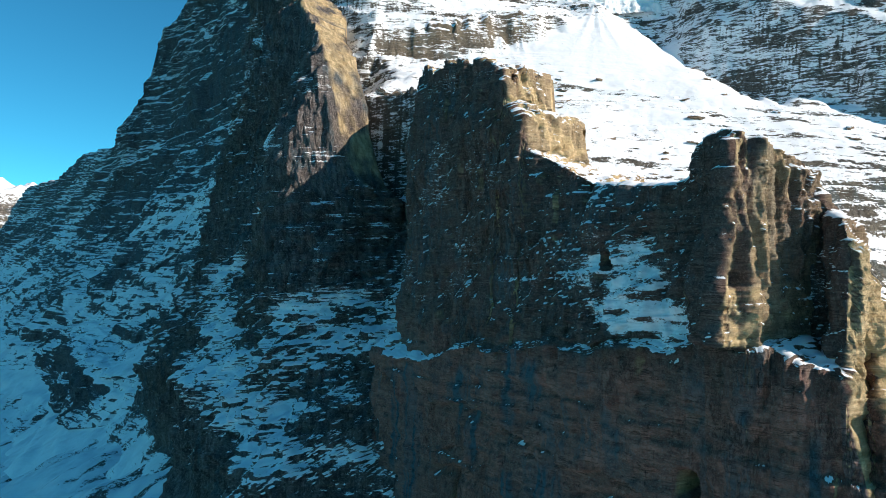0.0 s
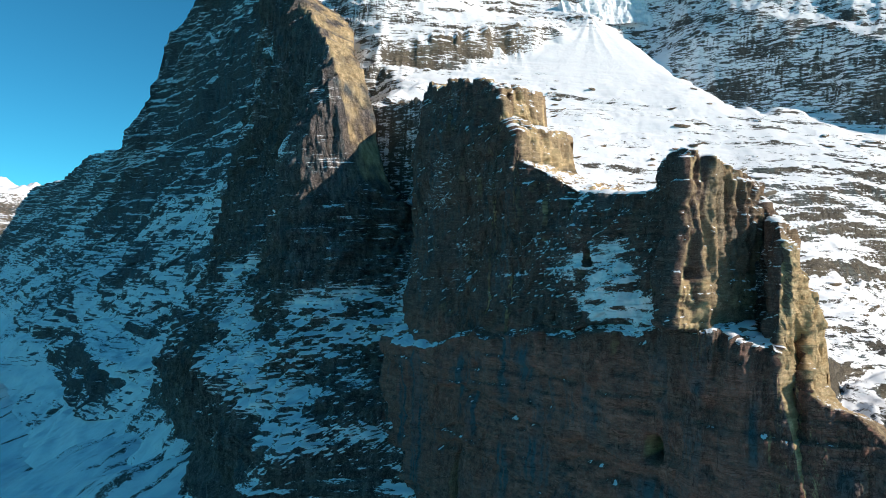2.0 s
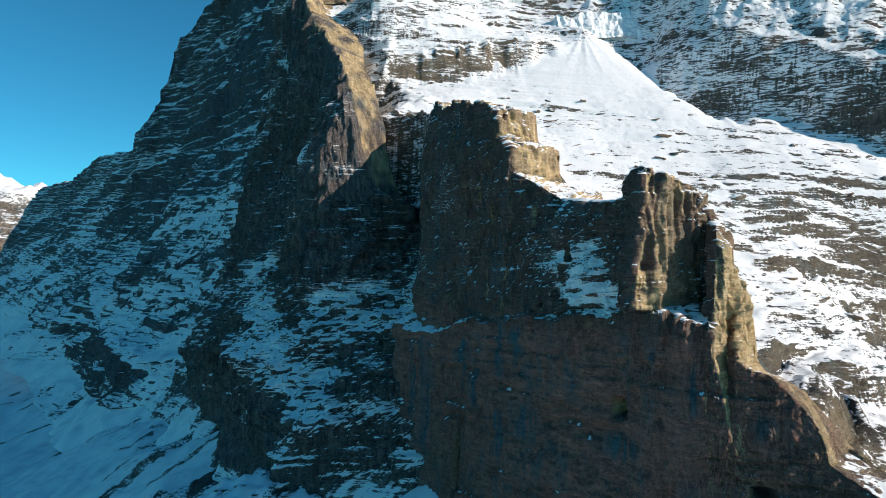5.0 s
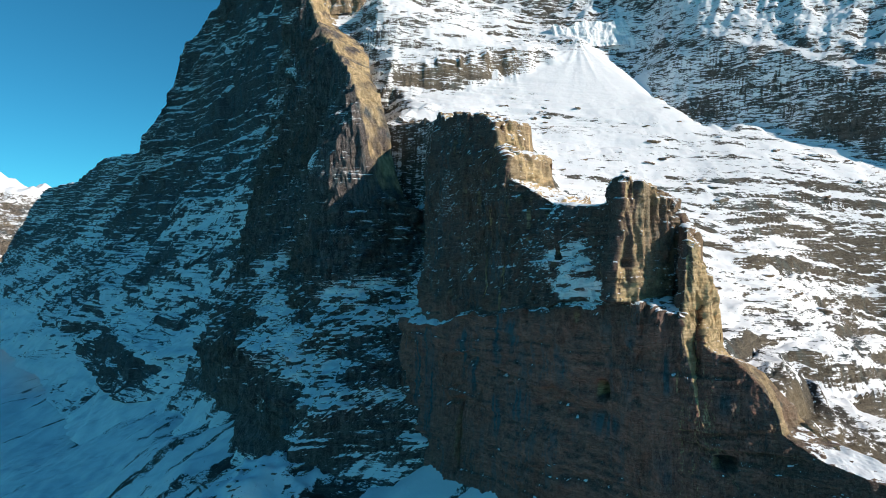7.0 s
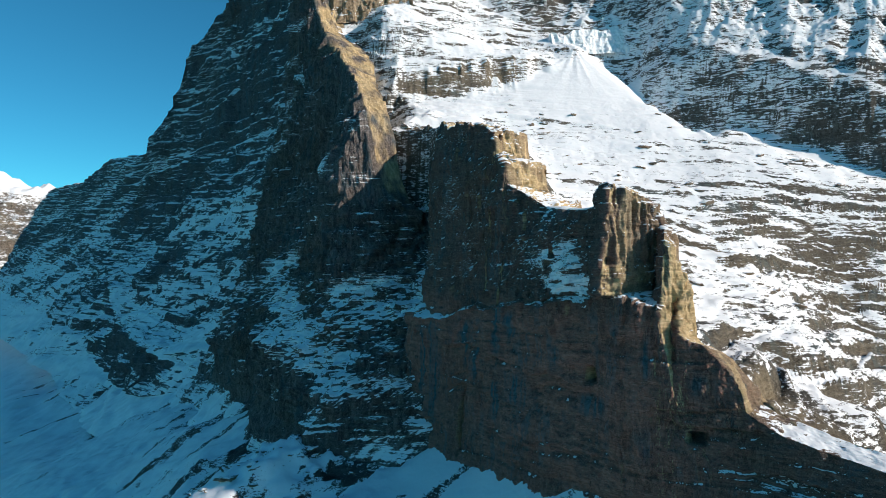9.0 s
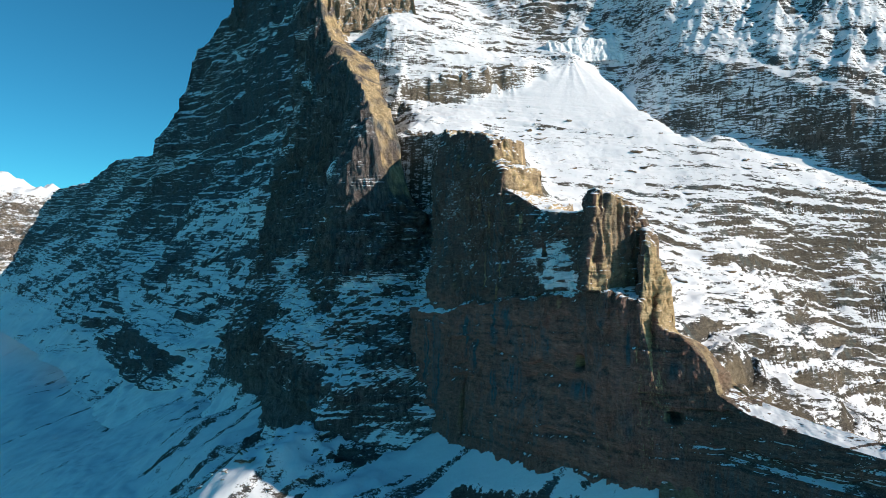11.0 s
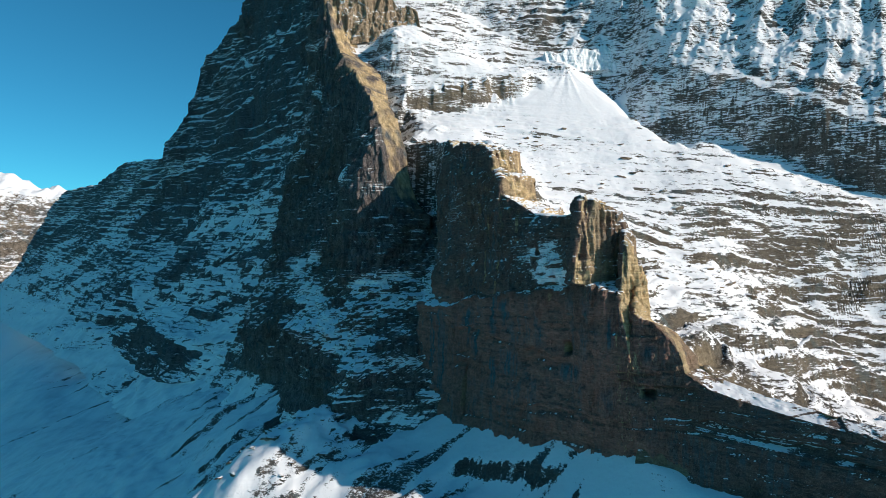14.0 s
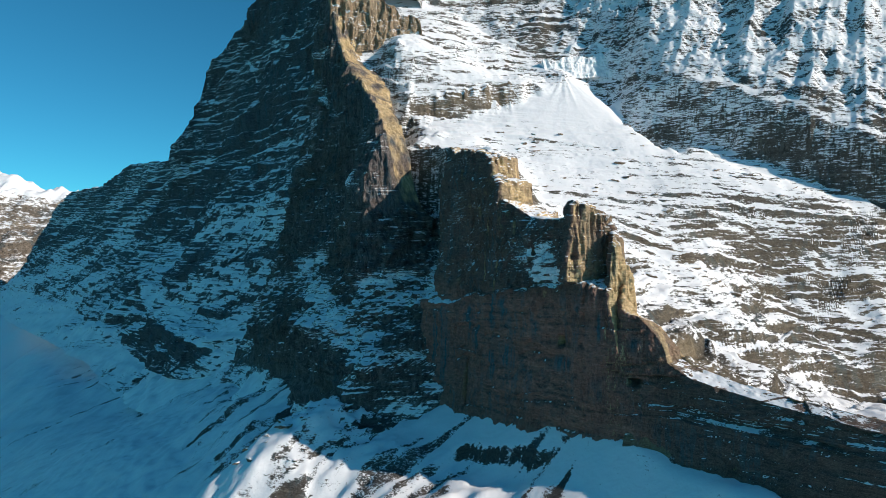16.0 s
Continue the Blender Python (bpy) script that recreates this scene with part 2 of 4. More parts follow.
def blocks(x, y, z, seed):
    """Random value of the nearest of many scattered seeds: blocky facets, -1 to 1."""
    x, y, z = np.broadcast_arrays(np.float32(x), np.float32(y), np.float32(z))
    i, j, k = np.floor(x).astype(np.int64), np.floor(y).astype(np.int64), np.floor(z).astype(np.int64)
    best = np.full(x.shape, 9.0, dtype=np.float32)
    out = np.zeros_like(x)
    for a in (-1, 0, 1):
        for b in (-1, 0, 1):
            for c in (-1, 0, 1):
                u, v, w = i + a, j + b, k + c
                d = (u + hashed(u, v, w, seed) - x) ** 2 + (v + hashed(u, v, w, seed + 1) - y) ** 2 + (w + hashed(u, v, w, seed + 2) - z) ** 2
                near = d < best
                best = np.where(near, d, best)
                out = np.where(near, hashed(u, v, w, seed + 3), out)
    return out * 2 - 1


def even_axis(stations, a, b, step):
    """Values of s from a to b, closer together where the profiles turn away quickly."""
    fine = np.linspace(a, b, 6000)
    at = np.array([r[0] for r in stations], dtype=float)
    prof = np.array([r[1] for r in stations], dtype=float)
    order = np.argsort(at)
    run = np.zeros(len(fine) - 1)
    for k in range(1, prof.shape[1] - 2):
        q = np.interp(fine, at[order], prof[order, k, 0])
        z = np.interp(fine, at[order], prof[order, k, 1])
        run = np.maximum(run, np.sqrt(np.diff(fine) ** 2 + np.diff(q) ** 2 + np.diff(z) ** 2))
    length = np.concatenate(((0,), np.cumsum(run)))
    return np.interp(np.linspace(0, length[-1], int(length[-1] / step)), length, fine)


def grid_normals(P):
    du = np.gradient(P, axis=0)
    dv = np.gradient(P, axis=1)
    N = np.cross(du, dv)
    return N / np.maximum(np.linalg.norm(N, axis=2, keepdims=True), 1e-9)


def sheet(name, P, material, attrs, flip=False, parent=None):
    """A mesh object out of a grid of places."""
    a, b = P.shape[:2]
    idx = np.arange(a * b).reshape(a, b)
    quads = np.stack((idx[:-1, :-1], idx[1:, :-1], idx[1:, 1:], idx[:-1, 1:]), axis=-1).reshape(-1, 4)
    if flip:
        quads = quads[:, ::-1]
    me = bpy.data.meshes.new(name)
    me.vertices.add(a * b)
    me.vertices.foreach_set("co", P.reshape(-1).astype(np.float32))
    me.loops.add(quads.size)
    me.loops.foreach_set("vertex_index", quads.reshape(-1).astype(np.int32))
    me.polygons.add(len(quads))
    me.polygons.foreach_set("loop_start", np.arange(0, quads.size, 4, dtype=np.int32))
    me.polygons.foreach_set("use_smooth", np.ones(len(quads), dtype=bool))
    me.update(calc_edges=True)
    for key, val in attrs.items():
        at = me.attributes.new(key, "FLOAT", "POINT")
        at.data.foreach_set("value", np.broadcast_to(val, (a, b)).reshape(-1).astype(np.float32))
    me.materials.append(material)
    ob = new(name, me)
    ob.parent = parent
    return ob


def landform(name, label, category, P, material, attrs, flip, axis, cells, kind=""):
    """A landform out of one grid, its parts cut along the axis and the rows."""
    root = tagged(new(name), label, category, kind=kind)
    for part_name, part_label, a, b, r0, r1 in cells:
        i0, i1 = np.searchsorted(axis, (a, b))
        i1, r1 = min(i1 + 1, P.shape[0]), min(r1 + 1, P.shape[1])
        cell = slice(i0, i1), slice(r0, r1)
        ob = sheet(part_name, P[cell], material, {k: np.broadcast_to(v, P.shape[:2])[cell] for k, v in attrs.items()}, flip, root)
        if part_label:
            tagged(ob, part_label)
    return root


def rows_between(stations, s, counts):
    """Profiles of (q, z) at the given stations, laid smoothly through all s."""
    at = np.array([r[0] for r in stations], dtype=float)
    prof = np.array([r[1] for r in stations], dtype=float)
    order = np.argsort(at)
    at, prof = at[order], prof[order]
    K = prof.shape[1]
    ctrl = np.empty((len(s), K, 2))
    for k in range(K):
        for c in (0, 1):
            ctrl[:, k, c] = np.interp(s, at, prof[:, k, c])
    rows = [ctrl[:, 0]]
    for k in range(K - 1):
        for i in range(1, counts[k] + 1):
            f = i / counts[k]
            rows.append(ctrl[:, k] * (1 - f) + ctrl[:, k + 1] * f)
    out = np.stack(rows, axis=1)
    return out[..., 0], out[..., 1]


def loft(stations, s, counts):
    q, z = rows_between(stations, s, counts)
    S = np.broadcast_to(s[:, None], q.shape)
    x, y = to_world(S, q)
    return np.stack((x, y, z), axis=-1), S, q


# ---- main tower and long wall ----
def wall_profile(foot, ledge, back, crest, depth=20.0, rise=-3.0):
    """Foot, top of the lower wall, ledge, crest, and the crown behind it."""
    return [(foot[0] + 6, foot[1] - 40), foot, ledge, back, crest, (crest[0] - depth, crest[1] + rise), (crest[0] - depth - 12, 90)]


LEFT_RECESS = [
    (112, wall_profile((-55, 112), (-58, 140), (-62, 144), (-70, 160))),
    (97, wall_profile((-26, 106), (-30, 150), (-40, 153), (-56, 172))),
    (89, wall_profile((-12, 100), (-14, 158), (-24, 161), (-42, 185))),
    (85, wall_profile((-5, 98), (-6, 161), (-20, 165), (-34, 225))),
]
LEFT_CORNER = [
    (83, wall_profile((-3, 98), (-5, 162), (-18, 166), (-29, 262), 26)),
    (81, wall_profile((-2, 98), (-4, 162), (-15, 166), (-27, 272), 30)),
    (71, wall_profile((-2, 98), (-4, 162), (-12, 166), (-22, 271), 34)),
    (63, wall_profile((-2, 98), (-4, 163), (-10, 165), (-19, 265), 34)),
]
LEFT_END = LEFT_RECESS + LEFT_CORNER
PILLAR_FRONT = [
    (52, wall_profile((-3, 97), (-5, 164), (-8, 166), (-17, 268), 34)),
    (37, wall_profile((-3, 97), (-6, 166), (-9, 168), (-18, 263), 36)),
    (27, wall_profile((-3, 97), (-6, 169), (-9, 171), (-19, 260), 20, -1)),
    (24.5, wall_profile((-3, 97), (-6, 169), (-9, 171), (-19, 259), 17, -2)),
    (23, wall_profile((-3, 97), (-6, 169), (-9, 171), (-18, 256), 14, -1)),
]
PILLAR_STEPS = [
    (21.4, wall_profile((-3, 97), (-6, 169), (-9, 171), (-18, 247), 18, -2)),
    (14.4, wall_profile((-3, 98), (-6, 171), (-9, 173), (-17, 242), 26, 0)),
    (12.2, wall_profile((-3, 98), (-6, 171), (-9, 173), (-16, 239), 25, 0)),
    (10.4, wall_profile((-3, 98), (-6, 171), (-9, 173), (-16, 230), 27, -3)),
    (0, wall_profile((-3, 98), (-6, 173), (-9, 175), (-17, 225), 32, -3)),
]
PILLAR = PILLAR_FRONT + PILLAR_STEPS
SADDLE = [
    (-7, wall_profile((-3, 98), (-6, 174), (-9, 176), (-18, 221), 28, 2)),
    (-11, wall_profile((-3, 98), (-6, 174), (-9, 176), (-18, 219), 27, 2)),
    (-13, wall_profile((-3, 98), (-6, 174), (-9, 176), (-18, 218), 16, -3)),
    (-28, wall_profile((-3, 98), (-7, 174), (-10, 176), (-17, 216), 16, -2)),
    (-41, wall_profile((-4, 98), (-8, 175), (-11, 177), (-16, 215), 14)),
    (-47, wall_profile((-4, 98), (-8, 176), (-10, 178), (-14, 219), 12)),
    (-50, wall_profile((-5, 98), (-7, 177), (-8, 179), (-12, 224), 12)),
]
PINNACLE = [
    (-54, wall_profile((-5, 98), (-6, 177), (-2, 179), (-9, 225), 12)),
    (-57.5, wall_profile((-5, 98), (-5, 177), (3, 179), (-5, 224), 14)),
    (-60, wall_profile((-5, 98), (-5, 177), (-3, 179), (-9, 222), 14)),
    (-63, wall_profile((-5, 99), (-6, 177), (-19, 179), (-21, 219), 8)),
    (-64.5, wall_profile((-6, 99), (-7, 177), (-26, 179), (-26, 212), 6)),
    (-68, wall_profile((-6, 99), (-8, 177), (-25, 179), (-25, 208), 6)),
    (-72, wall_profile((-8, 100), (-9.5, 178), (-19, 180), (-20, 206), 6)),
    (-75, wall_profile((-9.2, 101), (-10.8, 178), (-13, 180), (-15, 201), 4)),
    (-75.8, wall_profile((-9.5, 101), (-11.1, 175), (-15, 177), (-17, 197), 4)),
    (-76.6, wall_profile((-9.8, 101), (-11.4, 171), (-23, 173), (-26, 188), 3)),
]
PROW_FOOT = [
    (-78.5, wall_profile((-10.3, 101), (-11.8, 163), (-14.5, 165), (-18.5, 178), 8)),
    (-81, wall_profile((-11, 101), (-12, 142), (-12.4, 143), (-14.5, 173), 11, -2)),
    (-84, wall_profile((-12, 100), (-13.3, 135), (-13.8, 136), (-16, 169), 12, -3)),
    (-87, wall_profile((-13.2, 99), (-14.8, 130), (-15.3, 131), (-17.6, 165), 14, -4)),
    (-93, wall_profile((-15.2, 98), (-17.3, 122), (-18, 123), (-20.2, 158), 16, -4)),
    (-99, wall_profile((-17.2, 97), (-20, 119), (-20.8, 120), (-23.2, 151), 14, -3)),
]
LOW_WALL = [
    (-101.5, wall_profile((-18, 97), (-20.8, 119), (-21.6, 120), (-24, 142), 14, 2)),
    (-112, wall_profile((-20.5, 95), (-23.5, 118), (-25, 119), (-27, 136), 12, 3)),
    (-126, wall_profile((-23, 92), (-26, 117), (-28, 118), (-30, 133), 9, 3)),
    (-151, wall_profile((-25, 88), (-28, 117), (-30, 118), (-32, 130), 8, 3)),
    (-185, wall_profile((-27, 80), (-30, 117), (-32, 118), (-34, 127), 8, 3)),
    (-300, wall_profile((-34, 58), (-42, 102), (-46, 103), (-50, 114), 12, 3)),
]
RIGHT_END = PROW_FOOT + LOW_WALL
TOWER = LEFT_END + PILLAR + SADDLE + PINNACLE + RIGHT_END

s_axis = np.concatenate((even_axis(TOWER, -300, -175, 1.3), even_axis(TOWER, -174.5, 112, 0.52)))
P, S, Q = loft(TOWER, s_axis, (16, 150, 14, 160, 44, 10))
P[..., 2] += smooth(P[..., 2], 236, 250) * (1.4 * blocks(S / 4.5, Q / 6, 0, 13) + 1.0 * fbm(S / 5, Q / 8, 0, 3, 14))
P[..., 2] += 3.5 * fbm(S / 16, 0, 0, 3, 11) * np.exp(-((P[..., 2] - 170) / 14) ** 2)
N = grid_normals(P)
if N[len(N) // 2, 60, 1] > 0:
    N, TOWER_FLIP = -N, True
else:
    TOWER_FLIP = False
flat = N.copy()
flat[..., 2] *= 0.25
X, Y, Z = P[..., 0], P[..., 1], P[..., 2]
upper = smooth(Z, 160, 180)
cut = (2.2 - 1.6 * smooth(-S, 64, 76) * (1 - upper)) * fbm(S / 24, Z / 34, 0 * Z, 4, 3)
cut += (0.3 + 0.75 * upper) * ridged(X / 5 + 0.4 * vn(S / 9, Z / 14, 0, 5), Y / 5, Z / 45, 3, 21)
cut += (1.1 - 0.3 * upper) * ledges(Z + 0.05 * S, X, Y, 6.5, 31, 0.4, 5)
cut += 0.5 * ledges(Z + 0.05 * S, X, Y, 2.1, 37, 0.4, 6)
spiky = smooth(-S, 47, 52) * (1 - smooth(-S, 80, 84)) * upper
cut += (0.75 - 0.25 * spiky) * fbm(X / 3.4, Y / 3.4, Z / 5.5, 5, 41, 0.62)
cut += (0.15 + 0.8 * upper - 0.35 * spiky) * 1.1 * blocks(X / 4.2, Y / 4.2, Z / 14, 301) + (0.1 + 0.25 * upper) * blocks(X / 1.7, Y / 1.7, Z / 6, 311)
cut += 1.1 * spiky * ridged(X / 3.2, Y / 3.2, Z / 30, 3, 313)
# snow-capped prow under the saddle
cut += 5 * np.exp(-((S + 17.5) / 4) ** 2 - np.abs((Z - 208) / 6) ** 3)
# long overhanging seams across the lower wall
for line, depth in ((147 + 0.1 * (S - 4), 2.8), (128 + 0.05 * S, 2.2), (163 - 0.04 * S, 1.6), (138 - 0.06 * S, 1.5), (113 - 0.08 * S, 1.8)):
    below = line + 2.0 * fbm(S / 14, 0, 0, 3, 27) - Z
    cut -= depth * smooth(below, 0, 0.7) * np.exp(-np.maximum(below, 0) / 6) * smooth(fbm(S / 30, line / 9, 0, 2, 29), -0.5, 0.0) * (1 - upper)
# the undercut foot
cut -= 2.6 * np.exp(-((Z - 101) / 5) ** 2) * smooth(S, -115, -95) * (1 - smooth(S, 0, 25))
# hollows in the lower wall
hollow = 0 * Z
for hs, hz, hw, hh, hd in ((-46, 148, 2.2, 3.2, 8.0), (-88, 131, 2.6, 1.7, 7.0), (33.5, 112, 1.3, 14.0, 7.0), (-22, 197, 1.5, 2.0, 3.0), (-59, 194, 1.0, 1.6, 2.0)):
    hole = np.exp(-(((S - hs) / hw) ** 4 + ((Z - hz) / hh) ** 4))
    cut, hollow = cut - hd * hole, hollow + hole
P = P + flat * cut[..., None]
N2 = grid_normals(P) * (-1 if TOWER_FLIP else 1)
nz = N2[..., 2]
ws, wz = S + 8 * fbm(S / 11, Z / 5, 0, 4, 47), Z + 4 * fbm(S / 11, Z / 5, 0, 4, 49)
patch = 2.1 * np.exp(-(((ws + 33) / 13) ** 2 + ((wz - 0.55 * (ws + 33) - 188) / 11) ** 4)) + 1.0 * np.exp(-(((ws - 64) / 13) ** 4 + ((wz - 164) / 5) ** 2)) + 0.5 * np.exp(-(((ws - 45) / 12) ** 2 + ((wz - 222) / 9) ** 2))
patch = patch * (0.55 + 0.75 * fbm(S / 7, (Z + 0.1 * S) / 1.8, 0, 3, 51))
snow = smooth(nz, 0.45, 0.85) * 1.1 + upper * 0.07 + 0.5 * patch - 0.7 * smooth(-S, 82, 95) * (0.6 + 0.9 * clumps(X, Y, Z, 9, 44)) + 0.2 * clumps(X, Y, Z, 18, 43) * upper - 0.8 * (1 - upper) * (1 - smooth(nz, 0.55, 0.85)) - 0.7 * smooth(-S, 74, 80) * (1 - smooth(-S, 105, 125)) * smooth(Z, 135, 145) - 0.35 * smooth(-S, 49, 54) * (1 - smooth(-S, 60, 64)) * (1 - smooth(nz, 0.6, 0.85)) - 0.6 * smooth(N2[..., 0], 0.05, 0.4) * (1 - smooth(nz, 0.5, 0.8))
brown = (1 - smooth(Z + 3 * fbm(S / 9, Z / 20, 0, 3, 45), 166, 178)) * (1 - 0.6 * smooth(-S, 95, 140)) + 0.25
# Sunlight put into the colour: sunward faces go ochre, in uneven patches.
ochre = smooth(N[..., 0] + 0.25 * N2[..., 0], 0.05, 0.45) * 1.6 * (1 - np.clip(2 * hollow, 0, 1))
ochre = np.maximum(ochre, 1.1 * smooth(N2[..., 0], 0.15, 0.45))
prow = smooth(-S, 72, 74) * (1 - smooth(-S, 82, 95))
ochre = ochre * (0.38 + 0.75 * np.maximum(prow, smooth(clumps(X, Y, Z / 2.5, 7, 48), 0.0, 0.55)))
# water streaks down the lower wall, and pale drip lines
wet = 0 * Z
for hs, top, foot_z, wide in ((8, 172, 149, 2.3), (0, 168, 156, 3.0), (32, 161, 140, 2.6), (56, 160, 106, 3.2), (66, 156, 120, 1.8), (-29, 157, 147, 1.8), (-72, 164, 150, 2.0), (-6, 141, 126, 6.0), (8, 135, 118, 3.0), (-47, 139, 131, 8.0), (-88, 153, 146, 3.0), (-60, 169, 162, 1.5), (24, 150, 132, 1.6)):
    drift_s = S - hs + 1.2 * fbm(S / 3, Z / 16, 0, 3, 52)
    wet = np.maximum(wet, np.exp(-np.abs(drift_s / wide) ** 3) * smooth(Z, foot_z - 4, foot_z + 5) * (1 - smooth(Z, top - 2, top + 3)))
wet = wet * (0.45 + 0.75 * smooth(vn(S / 0.9, Z / 22, 0, 54), -0.5, 0.4))
snow = snow - 2 * smooth(hollow, 0.02, 0.1) - 0.75 * np.exp(-((Z - 173) / 8) ** 4) * smooth(S, -75, -60) * (1 - smooth(S, 42, 56)) * (1 - np.clip(patch, 0, 1)) * (0.6 + 0.6 * clumps(X, Y, Z, 10, 46))
# Shade kept in the colour: less ochre in the recess, brown off sunward faces.
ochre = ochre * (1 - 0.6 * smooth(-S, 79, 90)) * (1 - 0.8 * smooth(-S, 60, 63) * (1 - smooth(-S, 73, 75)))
brown = brown * (1 - 0.9 * np.clip(ochre, 0, 1)) * (1 - 0.8 * smooth(-S, 78, 110)) * (1 - 0.7 * smooth(nz, 0.3, 0.6))
TOWER_PARTS = [
    ("lower_wall", "brown overhanging wall with dark water streaks", -79.5, 113, 0, 172),
    ("side_wall", "low banded wall with snowy rim", -301, -79.5, 0, 400),
    ("pinnacle", "ochre sunlit pinnacle", -79.5, -49, 172, 400),
    ("saddle_wall", "", -49, 5, 172, 400),
    ("pillar", "dark square-topped pillar", 5, 113, 172, 400),
]
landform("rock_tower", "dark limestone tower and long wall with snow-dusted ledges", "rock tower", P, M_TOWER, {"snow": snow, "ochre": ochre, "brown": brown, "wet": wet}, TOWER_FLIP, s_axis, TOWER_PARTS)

# ---- gully and buttress behind the tower ----
def face(*pts):
    return list(pts)


def spur(*pts):
    """A profile that ends in a crest, the slab behind it and a steep far side."""
    fall, wide = pts[7] if len(pts) > 7 else (55, 18)
    q, z = pts[6]
    return list(pts[:7]) + [(q - wide, z - fall), (q - wide - 9, z - fall - 200)]


GULLY_HEAD = [
    (40, spur((0, 70), (-30, 108), (-45, 130), (-58, 150), (-66, 170), (-74, 190), (-100, 210), (6, 16))),
    (60, spur((30, 60), (-2, 100), (-20, 128), (-40, 150), (-56, 172), (-72, 195), (-104, 214), (6, 16))),
    (100, spur((75, 55), (58, 88), (38, 114), (4, 138), (-28, 160), (-54, 188), (-96, 214), (6, 16))),
    (120, spur((68, 52), (46, 90), (34, 120), (8, 143), (-18, 164), (-50, 192), (-86, 216), (6, 16))),
]
GULLY_MOUTH = [
    (138, spur((66, 50), (40, 92), (34, 126), (12, 148), (-8, 168), (-36, 196), (-66, 222), (6, 16))),
    (148, spur((66, 50), (38, 92), (34, 130), (14, 150), (-2, 170), (-18, 202), (-41, 228), (4, 16))),
    (158, spur((66, 49), (38, 92), (34, 132), (12, 152), (-1, 172), (-13, 214), (-36, 241), (3, 17))),
    (166, spur((66, 49), (38, 92), (34, 134), (10, 154), (0, 174), (-10, 224), (-33.5, 260), (2, 18))),
]
GULLY_SIDE = GULLY_HEAD + GULLY_MOUTH
PROW_TIP = [
    (174, spur((66, 48), (38, 92), (34, 135), (9, 156), (0, 175), (-9, 236), (-33, 285), (2, 18))),
    (183, spur((66, 48), (38, 92), (34, 136), (8, 158), (0, 176), (-9, 248), (-34, 303), (2, 18))),
    (200, spur((64, 47), (38, 91), (34, 136), (6, 161), (-3, 179), (-14, 254), (-38, 320), (3, 20))),
    (217, spur((62, 46), (35, 89), (34, 133), (4, 165), (-8, 182), (-22, 258), (-41, 336), (4, 22))),
    (240, spur((60, 45), (32, 86), (33, 130), (2, 168), (-12, 184), (-34, 258), (-47, 352), (5, 26))),
]
PROW_CREST = [
    (270, spur((60, 42), (30, 82), (32, 128), (0, 170), (-17, 188), (-40, 262), (-57, 371), (6, 30))),
    (300, spur((60, 40), (28, 80), (26, 128), (-4, 170), (-20, 191), (-46, 266), (-65, 389), (6, 32))),
    (336, spur((60, 38), (26, 76), (20, 124), (-10, 168), (-26, 198), (-50, 270), (-75, 412), (8, 32))),
    (356, spur((60, 36), (24, 74), (12, 124), (-16, 167), (-34, 202), (-58, 290), (-80, 430), (12, 32))),
]
PROW = PROW_TIP + PROW_CREST
RIDGE_END = [
    (384, spur((60, 34), (22, 70), (4, 124), (-22, 166), (-40, 206), (-62, 310), (-79, 496), (16, 32))),
    (420, spur((62, 30), (22, 68), (-4, 120), (-28, 166), (-43, 214), (-72, 350), (-94, 560), (40, 24))),
    (434, spur((62, 30), (22, 68), (-6, 120), (-32, 166), (-47, 220), (-84, 360), (-106, 580), (40, 24))),
    (446, spur((64, 28), (20, 67), (-20, 120), (-62, 168), (-84, 232), (-112, 370), (-122, 600), (60, 20))),
    (480, spur((64, 24), (18, 66), (-26, 120), (-70, 170), (-100, 240), (-136, 390), (-150, 640), (80, 18))),
]
BUTTRESS = GULLY_SIDE + PROW + RIDGE_END
s_axis = np.arange(40, 480.1, 0.8)
P, S, Q = loft(BUTTRESS, s_axis, (12, 44, 44, 34, 80, 110, 60, 14))
N = grid_normals(P)
mid = N[len(N) // 2, 70]
BFLIP = bool(mid[1] > 0)
N = -N if BFLIP else N
flat = N.copy()
flat[..., 2] *= 0.25
X, Y, Z = P[..., 0], P[..., 1], P[..., 2]
steep = smooth(Z, 90, 130)
cut = 5.5 * fbm(S / 40, Z / 55, 0 * Z, 4, 53)
cut += 3.6 * ridged(X / 13 + 0.5 * vn(S / 30, Z / 30, 0, 55), Y / 13, Z / 70, 3, 57) * steep
cut += (1 - 0.7 * smooth(Z, 270, 300)) * (4.0 * ledges(Z + 0.06 * S, X, Y, 15, 61, 0.35, 6) + 2.2 * ledges(Z + 0.06 * S, X, Y, 5, 67, 0.35, 8))
cut += 2.2 * ridged(X / 4.5, Y / 4.5, Z / 32, 2, 59) * steep
cut += 1.9 * fbm(X / 8, Y / 8, Z / 9, 5, 71, 0.62)
cut += steep * ((2.0 - 1.5 * smooth(Z, 215, 235)) * blocks(X / 9, Y / 9, Z / 26, 321) + 0.9 * blocks(X / 3.5, Y / 3.5, Z / 9, 331) + 0.8 * ridged(X / 3, Y / 3, Z / 24, 2, 333))
slab = smooth(np.arange(P.shape[1])[None, :], 320, 327) * smooth(S, 152, 160)
cut = cut * (1 - 0.6 * smooth(np.arange(P.shape[1])[None, :], 306, 322) * smooth(S, 150, 160))
cut = cut * (1 - 0.5 * smooth(S, 146, 156) * (1 - smooth(S, 230, 270)) * smooth(Z, 222, 240))
